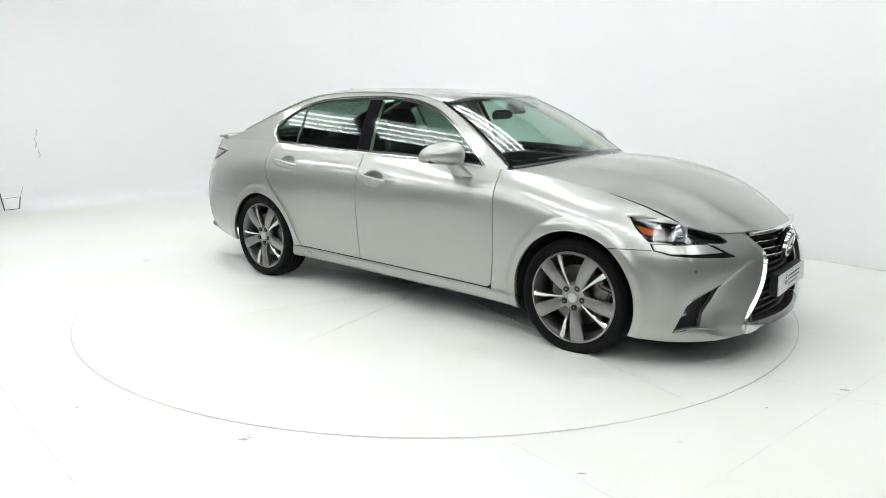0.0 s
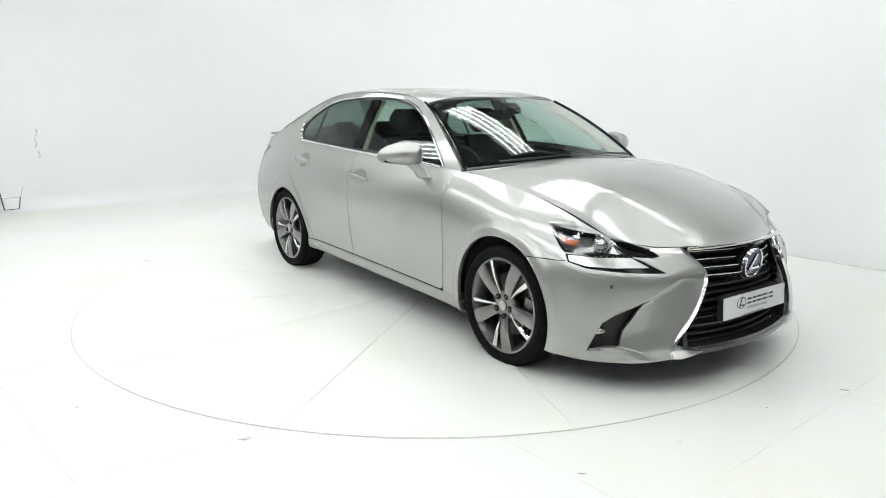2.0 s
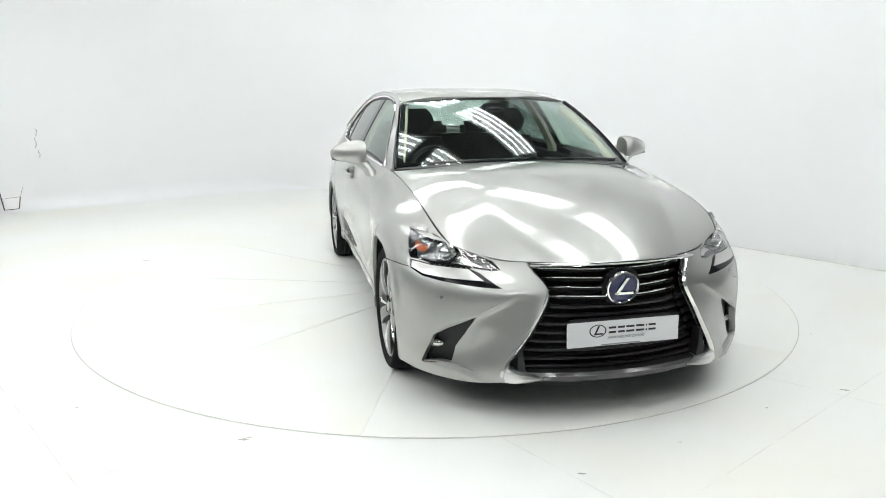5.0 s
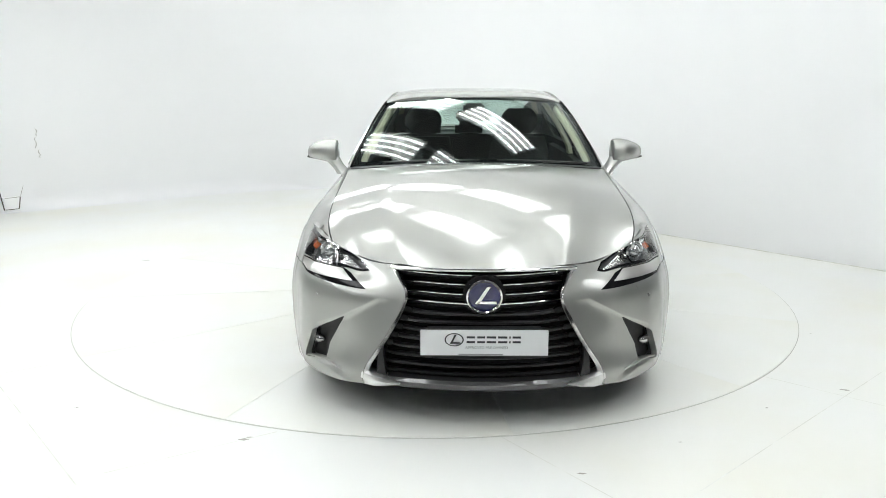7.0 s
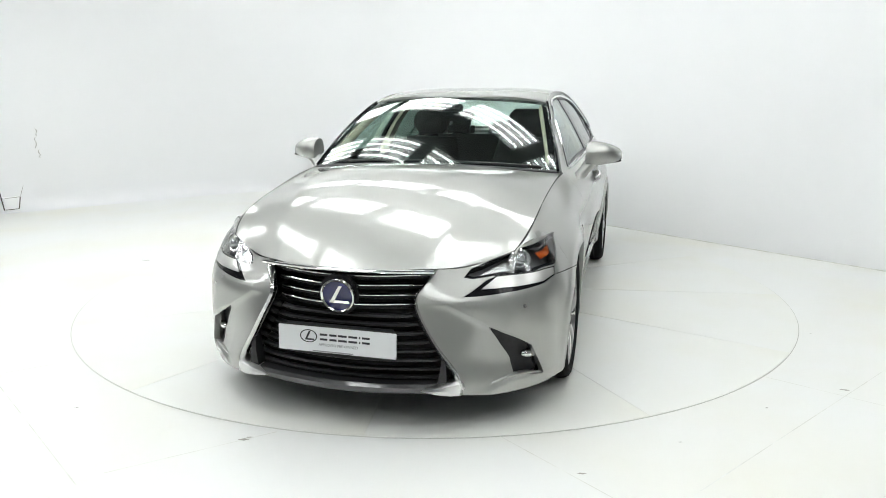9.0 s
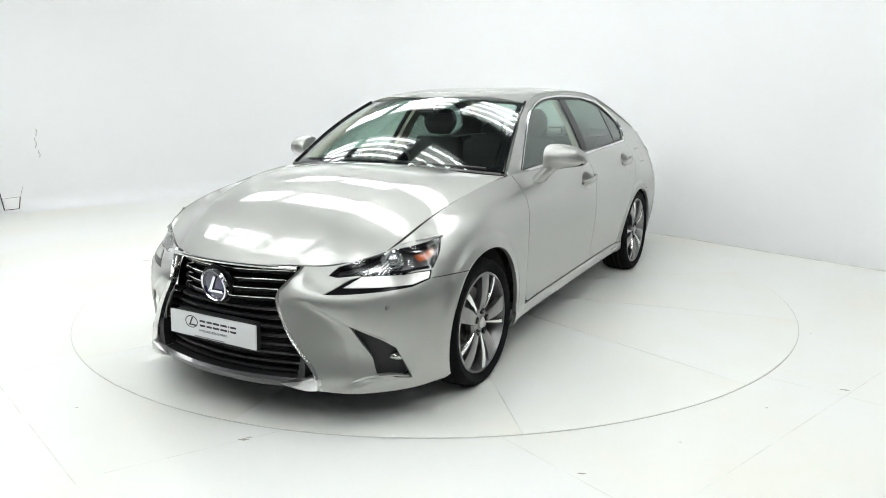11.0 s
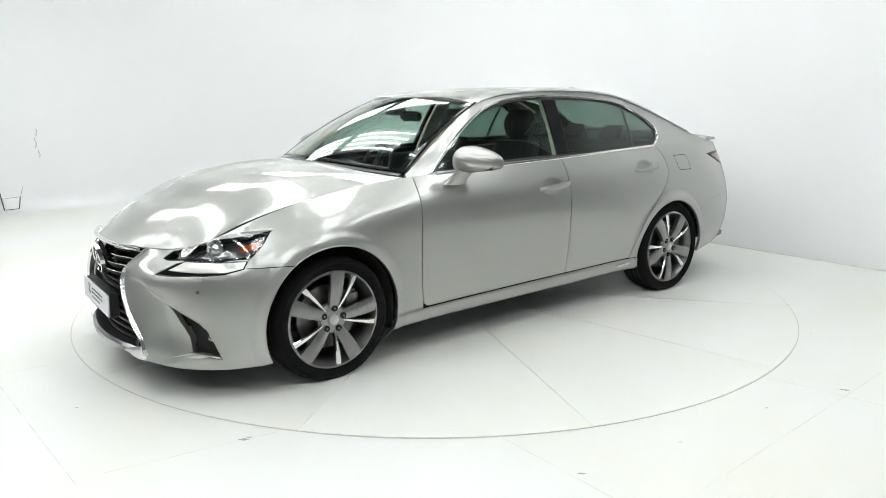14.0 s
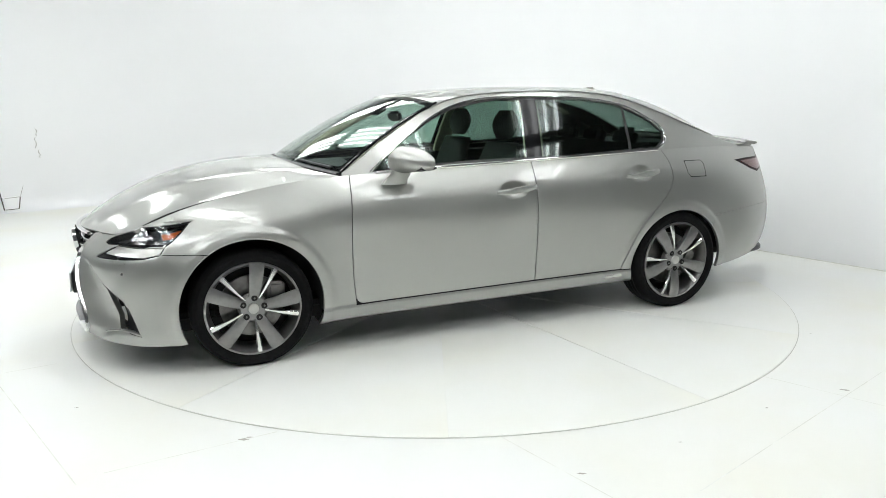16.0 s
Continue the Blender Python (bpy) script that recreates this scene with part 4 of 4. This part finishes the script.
    for pts in ([(.012, .055), (.030, .055), (-.024, -.036), (-.044, -.036)], [(-.044, -.036), (-.040, -.022), (.058, -.022), (.062, -.036)]):
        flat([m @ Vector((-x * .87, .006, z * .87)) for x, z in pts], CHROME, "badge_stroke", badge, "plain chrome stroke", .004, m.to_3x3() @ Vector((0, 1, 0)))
    # plate on its black holder
    bm = bmesh.new()
    box(bm, (.05, .50, .125), (2.315, 0, .400), None, .006)
    part("plate_holder", bm, BLACK, car, "black plate holder")
    bm = bmesh.new()
    tilt = Matrix.Rotation(radians(-3), 4, "Y")
    box(bm, (.008, .545, .112), (2.345, 0, .405), tilt, .002)
    plate = part("show_plate", bm, PLATE, car, "white show plate with dark lettering")
    pm = Matrix.Translation((2.345, 0, .405)) @ tilt @ Matrix.Translation((.0042, 0, 0))

    def on_plate(pts, mat, name, label, z=.0008):
        flat([pm @ Vector((0, y, zz)) for y, zz in pts], mat, name, plate, label, z, pm.to_3x3() @ Vector((1, 0, 0)))
    for r0, r1, sx in ((.0, .0, 1),):
        n = 40
        bm = bmesh.new()
        for k in range(n):
            a, c = 2 * math.pi * k / n, 2 * math.pi * (k + 1) / n
            bm.faces.new([bm.verts.new(pm @ Vector((.0012, -.128 + .041 * q * math.cos(w), .014 + .029 * q * math.sin(w)))) for q, w in ((1, a), (1, c), (.86, c), (.86, a))])
        part("plate_mark", bm, INK, plate, "dark oval outline", False)
    on_plate([(-.118, .036), (-.127, .036), (-.146, -.004), (-.137, -.004)], INK, "plate_mark", "dark stroke")
    on_plate([(-.146, -.004), (-.144, .003), (-.103, .003), (-.100, -.004)], INK, "plate_mark", "dark stroke")
    for y0, y1 in ((-.075, -.040), (-.030, .003), (.010, .050), (.058, .098), (.106, .112), (.120, .155)):
        for zz in ((-.001, .008), (.020, .029)):
            on_plate([(y0, zz[0]), (y1, zz[0]), (y1, zz[1]), (y0, zz[1])], INK, "plate_bar", "plain dark bar")
    font = bpy.data.curves.new("plate_text", "FONT")
    font.body, font.size, font.extrude, font.align_x = "APPROVED PRE OWNED", .0165, .0004, "CENTER"
    ob = new("plate_text", font)
    font.materials.append(INK_GREY)
    ob.parent = plate
    ob.matrix_basis = pm @ Matrix(((0, 0, 1, .001), (1, 0, 0, .01), (0, 1, 0, -.026), (0, 0, 0, 1)))
    tagged(ob, "small grey lettering")
    on_plate([(-.11, -.053), (.08, -.053), (.08, -.048), (-.11, -.048)], INK_GREY, "plate_bar", "thin grey bar")


def trims(car):
    """Mirrors, handles, flap, badges on the flanks."""
    for side in (1, -1):
        # mirror shell lofted outwards
        rings = []
        for y, cx, cz, rx, rz in ((.890, .545, 1.076, .080, .056), (.895, .545, 1.077, .096, .070), (.915, .543, 1.079, .108, .075), (.95, .536, 1.082, .113, .073), (1.00, .52, 1.083, .108, .064), (1.05, .50, 1.079, .094, .052), (1.085, .48, 1.074, .068, .037), (1.100, .466, 1.071, .034, .019)):
            ring = []
            for k in range(28):
                a = 2 * math.pi * k / 28
                ca, sa = math.cos(a), math.sin(a)
                px = math.copysign(abs(ca) ** .75, ca) * rx * 1.06
                if px < 0:
                    px *= .55
                ring.append((cx + px, side * y, cz + math.copysign(abs(sa) ** .85, sa) * rz * (1.10 if sa > 0 else .95)))
            rings.append(ring)
        shell = part("door_mirror", loft(bmesh.new(), rings), PAINT, car, "silver door mirror shell")
        rings = []
        for z, x, y, rx, ry in ((.945, .600, .850, .078, .044), (.975, .592, .870, .068, .042), (1.005, .580, .900, .060, .044), (1.050, .562, .935, .070, .052)):
            rings.append([(x + rx * math.cos(k * math.pi / 8), side * (y + ry * math.sin(k * math.pi / 8)), z) for k in range(16)])
        part("mirror_foot", loft(bmesh.new(), rings), PAINT, shell, "silver mirror foot")
        path = [(.545, side * .93, 1.036), (.560, side * .98, 1.040), (.548, side * 1.04, 1.045), (.512, side * 1.085, 1.054)]
        part("mirror_indicator", sweep(path, .016, .008, 16), CHROME, shell, "slim clear indicator strip")
        path = [(.50, side * .91, 1.030), (.50, side * 1.0, 1.034), (.475, side * 1.075, 1.047)]
        part("mirror_base", sweep(path, .060, .010, 12), BLACK, shell, "black underside of the mirror")
        bm = bmesh.new()
        bmesh.ops.create_uvsphere(bm, u_segments=24, v_segments=12, radius=1, matrix=Matrix.Translation((.484, side * .99, 1.085)) @ Matrix.Diagonal((.004, .075, .040, 1)))
        part("mirror_glass", bm, CHROME, shell, "mirror glass")
        # door handles
        for x0, x1, z0, z1 in ((-.03, -.295, .868, .893), (-.975, -1.235, .922, .946)):
            def out(x, z):
                k = np.argmin((SIDE.x - x) ** 2 + (SIDE.z - z) ** 2)
                return SIDE.v[k, 1], SIDE.n[k]
            base = out(x0 + .02, z0)[0], out(x1 - .02, z1)[0]
            path = []
            for t in np.linspace(0, 1, 14):
                x, z = x0 + (x1 - x0) * t, z0 + (z1 - z0) * t
                path.append((x, side * (base[0] + (base[1] - base[0]) * t + .006 + .030 * math.sin(math.pi * t) ** .6), z))
            h = [.010 + .006 * math.sin(math.pi * t) + .004 * t for t in np.linspace(0, 1, 14)]
            part("door_handle", sweep(path, .010, h), PAINT, car, "silver door handle")
        # chrome base line of the windows
        path = []
        for x in np.linspace(.70, -1.285, 30):
            k = np.argmin((HOUSE.x - x) ** 2 + (HOUSE.z - (1.012 + (.668 - x) * .0365 - .006)) ** 2)
            path.append((HOUSE.v[k, 0], side * (np.interp(-x, -TOP_LINE[:380, 0], TOP_LINE[:380, 1]) + .003), np.interp(-x, -TOP_LINE[:380, 0], TOP_LINE[:380, 2]) + .004))
        part("belt_trim", sweep(path, .006, .0075), CHROME, car, "chrome strip below the windows")
        # plain bar where the flank lettering stands
        y, nn = SIDE.v[np.argmin((SIDE.x + .93) ** 2 + (SIDE.z - .262) ** 2)][1], None
        bm = bmesh.new()
        box(bm, (.17, .004, .018), (-.93, side * (y + .001), .258), Matrix.Rotation(radians(2), 4, "Y"), .002)
        part("flank_badge", bm, SATIN, car, "small bright badge strip on the sill")
    # fuel flap on the left
    s = SIDE
    flap = s.inside([(-1.475, .86, 1.012), (-1.62, .86, 1.012), (-1.645, .86, .985), (-1.645, .88, .895), (-1.51, .88, .895), (-1.485, .88, .92)])
    panel("fuel_flap_gap", s.cut(flap + .002, .002 - flap), DARK, car, 1, 0, .0025, "dark gap round the fuel flap")


def wheel(car, x, side, first=None, spin=0):
    y, z = side * .912, (.318 if x > 0 else .329)
    size = Matrix.Diagonal((1.03, 1, 1.03, 1))
    if first:
        ob = copy_thing(first, pose(x, y, z, 0, spin, 0 if side > 0 else 180) @ size)
        return ob
    bm = bmesh.new()
    lathe(bm, [(.252, -.012), (.249, -.001), (.239, .001), (.234, -.014), (.222, -.030), (.215, -.10), (.225, -.20), (.235, -.20)], 72)
    w = part("wheel", bm, WHEEL_GREY, car, "dark grey and polished ten-spoke alloy wheel")
    bm = bmesh.new()
    lathe(bm, [(.240, -.012), (.252, -.004), (.268, .010), (.288, .013), (.303, .004), (.3125, -.015), (.3165, -.040), (.3180, -.10), (.3165, -.170), (.310, -.20), (.29, -.215), (.24, -.21)], 96)
    tyre = part("tyre", bm, RUBBER, w, "black rubber tyre")
    for h in (-.055, -.095, -.135, -.172):
        bm = bmesh.new()
        lathe(bm, [(.3190, h - .004), (.3195, h), (.3190, h + .004)], 72)
        part("tread_groove", bm, DARK, w)

    def spoke(angle, hub_w, rim_w, depth, mat, label, bulge, y_hub=-.018, y_rim=-.006):
        rings = []
        for t in np.linspace(0, 1, 9):
            r = .052 + (.240 - .052) * t
            wd = hub_w + (rim_w - hub_w) * t + bulge * math.sin(math.pi * t)
            yy = y_hub + (y_rim - y_hub) * t + .012 * math.sin(math.pi * t)
            rings.append([(r, yy, wd), (r, yy + .006, wd * .6), (r, yy + .006, -wd * .6), (r, yy, -wd), (r, yy - depth, -wd * .8), (r, yy - depth, wd * .8)])
        bm = loft(bmesh.new(), rings)
        bmesh.ops.rotate(bm, verts=bm.verts, cent=(0, 0, 0), matrix=Matrix.Rotation(-radians(angle), 3, "Y"))
        return part("spoke", bm, mat, w, label)
    for k in range(5):
        spoke(97 + 72 * k, .024, .040, .035, WHEEL_GREY, "broad grey spoke", .001)
        spoke(121 + 72 * k, .005, .017, .045, POLISHED, "slim polished spoke", -.001, -.024, -.008)
    bm = bmesh.new()
    lathe(bm, [(.0001, -.001), (.020, -.002), (.027, -.005), (.029, -.016)], 32)
    part("hub_cap", bm, BLADE_MAT, w, "silver hub cap")
    bm = bmesh.new()
    lathe(bm, [(.030, -.014), (.066, -.016), (.078, -.03), (.078, -.06)], 48)
    part("hub", bm, WHEEL_GREY, w, "grey wheel hub")
    for k in range(5):
        bm = bmesh.new()
        a = radians(97 + 72 * k)
        bmesh.ops.create_cone(bm, cap_ends=True, segments=14, radius1=.0165, radius2=.0165, depth=.012, matrix=Matrix.Translation((.057 * math.cos(a), -.0130, .057 * math.sin(a))) @ Matrix.Rotation(math.pi / 2, 4, "X"))
        well = part("bolt_well", bm, DARK, w, "dark wheel bolt well")
        bm = bmesh.new()
        bmesh.ops.create_cone(bm, cap_ends=True, segments=6, radius1=.0055, radius2=.005, depth=.004, matrix=Matrix.Translation((.057 * math.cos(a), -.0055, .057 * math.sin(a))) @ Matrix.Rotation(math.pi / 2, 4, "X"))
        part("wheel_nut", bm, STEEL, w, "steel wheel nut")
    bm = bmesh.new()
    lathe(bm, [(.03, -.085), (.165, -.085), (.165, -.11), (.03, -.11)], 48, closed=True)
    part("brake_disc", bm, STEEL, w, "steel brake disc")
    bm = bmesh.new()
    box(bm, (.09, .07, .16), (-.13, -.09, .04), None, .015)
    part("brake_caliper", bm, STEEL, w, "grey brake caliper")
    bm = bmesh.new()
    lathe(bm, [(.02, -.15), (.23, -.15)], 40)
    part("wheel_back", bm, DARK, w, "dark wheel back")
    w.matrix_basis = pose(x, y, z) @ size
    return w


def seat(car, x, y, back=-.18, first=None):
    if first:
        return copy_thing(first, pose(x, y, .35))
    def cushion(sections):
        rings = []
        for cx, cz, hx, hz in sections:
            rings.append((cx, cz, hx, hz))
        return rings
    bm = bmesh.new()
    box(bm, (.52, .50, .16), (0, 0, .16), Matrix.Rotation(radians(-6), 4, "Y"), .05)
    s = part("front_seat", bm, LEATHER, car, "black leather front seat")
    rings = []
    for t in np.linspace(0, 1, 10):
        z, x0 = .18 + .60 * t, -.22 - .20 * t
        w, d = .25 - .05 * t ** 2 + .02 * math.sin(math.pi * t), .07 - .015 * t
        rings.append([(x0 + d * math.cos(a) * (1.0 if math.cos(a) > 0 else .8), w * math.copysign(abs(math.sin(a)) ** .6, math.sin(a)), z) for a in np.linspace(0, 2 * math.pi, 20, endpoint=False)])
    part("seat_back", loft(bmesh.new(), rings), LEATHER, s, "black leather seat back")
    rings = []
    for t in np.linspace(0, 1, 7):
        k = math.sin(math.pi * (.12 + .76 * t))
        rings.append([(-.425 - .02 * t + .055 * k * math.cos(a), .145 * k ** .5 * math.copysign(abs(math.sin(a)) ** .7, math.sin(a)), .80 + .19 * t) for a in np.linspace(0, 2 * math.pi, 18, endpoint=False)])
    part("headrest", loft(bmesh.new(), rings), LEATHER, s, "black leather headrest")
    s.matrix_basis = pose(x, y, .35)
    return s


def cabin(car):
    first = seat(car, .08, .37)
    seat(car, .08, -.37, first=first)
    bm = bmesh.new()
    box(bm, (.50, 1.30, .18), (-.92, 0, .50), None, .06)
    box(bm, (.16, 1.30, .62), (-1.22, 0, .80), Matrix.Rotation(radians(-18), 4, "Y"), .06)
    bench = part("rear_bench", bm, LEATHER, car, "black leather rear bench")
    for y in (-.38, 0, .38):
        bm = bmesh.new()
        box(bm, (.09, .25, .15), (-1.33, y, 1.14), Matrix.Rotation(radians(-14), 4, "Y"), .04)
        part("rear_headrest", bm, LEATHER, bench, "black leather headrest")
    bm = bmesh.new()
    box(bm, (.55, .70, .02), (-1.62, 0, 1.085), None, .006)
    part("parcel_shelf", bm, DASH, car, "dark parcel shelf")
    # dashboard lofted across the car
    rings = []
    for y in np.linspace(-.70, .70, 15):
        hood = .035 * math.exp(-((y + .37) / .16) ** 2)
        fall = 1 - .10 * (abs(y) / .7) ** 3
        rings.append([(.98 - .14 * (y / .7) ** 2, y, .985 * fall + .01), (.78, y, 1.000 * fall + hood * .5), (.60, y, .985 * fall + hood), (.50, y, .93 * fall), (.47, y, .80), (.60, y, .55), (.95, y, .55)])
    part("dashboard", loft(bmesh.new(), rings), DASH, car, "dark moulded dashboard")
    bm = bmesh.new()
    lathe(bm, [(.178 + .014 * math.cos(a), .014 * math.sin(a)) for a in np.linspace(0, 2 * math.pi, 12, endpoint=False)], 48, closed=True)
    m = Matrix.Translation((.36, -.37, .93)) @ Matrix.Rotation(radians(90 - 24), 4, "Y") @ Matrix.Rotation(radians(90), 4, "X")
    bmesh.ops.transform(bm, matrix=m, verts=bm.verts)
    rim = part("steering_wheel", bm, LEATHER, car, "black leather steering wheel")
    bm = bmesh.new()
    box(bm, (.34, .03, .05), (0, 0, 0), None, .01)
    box(bm, (.14, .05, .12), (0, 0, -.02), None, .03)
    bmesh.ops.transform(bm, matrix=m, verts=bm.verts)
    part("wheel_centre", bm, DASH, rim, "dark steering wheel centre")
    bm = bmesh.new()
    box(bm, (.03, .24, .07), (.30, 0, 1.30), Matrix.Rotation(radians(14), 4, "Y"), .02)
    part("inside_mirror", bm, BLACK, car, "black inside mirror")
    bm = bmesh.new()
    box(bm, (.10, .14, .05), (.42, 0, 1.345), Matrix.Rotation(radians(28), 4, "Y"), .015)
    part("camera_housing", bm, BLACK, car, "black housing behind the windscreen")
    # cream linings: pillars, headlining, door tops
    for side in (1, -1):
        part("front_pillar_lining", sweep([(w[0] - .04, side * (abs(w[1]) - .035), w[2] - .03) for w in (SCREEN.grid[k, -1] for k in range(2, 29, 3))], .022, .028), CREAM, car, "cream windscreen pillar lining")
        bm = bmesh.new()
        rings = [[(-.36 - .16 * (z - 1.05) + dx, side * (y + dy), z) for dx, dy in ((.06, 0), (.06, -.03), (-.06, -.03), (-.06, 0))] for z, y in ((.45, .82), (.80, .81), (1.05, .775), (1.22, .69), (1.40, .57))]
        part("centre_pillar_lining", loft(bm, rings), CREAM, car, "cream centre pillar lining")
        rings = [[(x, side * y0, z0) for y0, z0 in ((by - .045, bz - .03), (by - .045, .45), (by - .075, .45), (by - .085, bz - .04))] for x, by, bz in ((.80, .80, .99), (.3, .81, 1.01), (-.4, .82, 1.035), (-1.2, .80, 1.06))]
        part("door_lining", loft(bmesh.new(), rings), DASH, car, "dark door lining")
        rings = [[(x, side * (y + d), z + e) for d, e in ((-.03, .0), (-.075, .012), (-.075, -.010), (-.03, -.022))] for x, y, z in (tuple(RAIL[i]) for i in range(0, len(RAIL), 8)) if -1.5 < x < .22]
        part("roof_side_lining", loft(bmesh.new(), rings), CREAM, car, "cream lining along the roof side")
    r = ROOF
    lining = np.minimum.reduce([.33 - .16 * (np.abs(r.y) / .592) ** 2 - r.x, r.x + 1.26, .56 - np.abs(r.y)])
    panel("headlining", r.cut(lining), CREAM, car, 1, 0, -.03, "cream headlining")
    bm = bmesh.new()
    box(bm, (2.4, 1.50, .03), (-.2, 0, .33))
    part("cabin_floor", bm, DARK, car, "black carpet")
    bm = bmesh.new()
    box(bm, (.9, .24, .20), (.2, 0, .55), None, .04)
    part("centre_console", bm, DASH, car, "dark centre console")
    bm = bmesh.new()
    box(bm, (.04, 1.45, .55), (.99, 0, .72))
    part("bulkhead", bm, DARK, car, "black bulkhead")


def build_car():
    car = thing("car", "silver metallic four-door saloon car parked on the turntable", "car")
    body(car)
    front(car)
    trims(car)
    cabin(car)
    w = wheel(car, 1.425, 1)
    wheel(car, -1.412, 1, w, -29)
    wheel(car, 1.425, -1, w, -19)
    wheel(car, -1.412, -1, w, -25)
    return car


studio()
lights()
wall_socket()
TABLE = turntable()
CAR = build_car()


# ---- what moves: the deck turns, and the car with it ----
def motions():
    walk(TABLE, [(t, pose(0, 0, 0, 0, 0, a)) for t, a in TURN])
    walk(CAR, [(t, pose(0, 0, 0.004, 0, 0, a) @ Matrix.Translation((*OFF, 0))) for t, a in TURN])


motions()
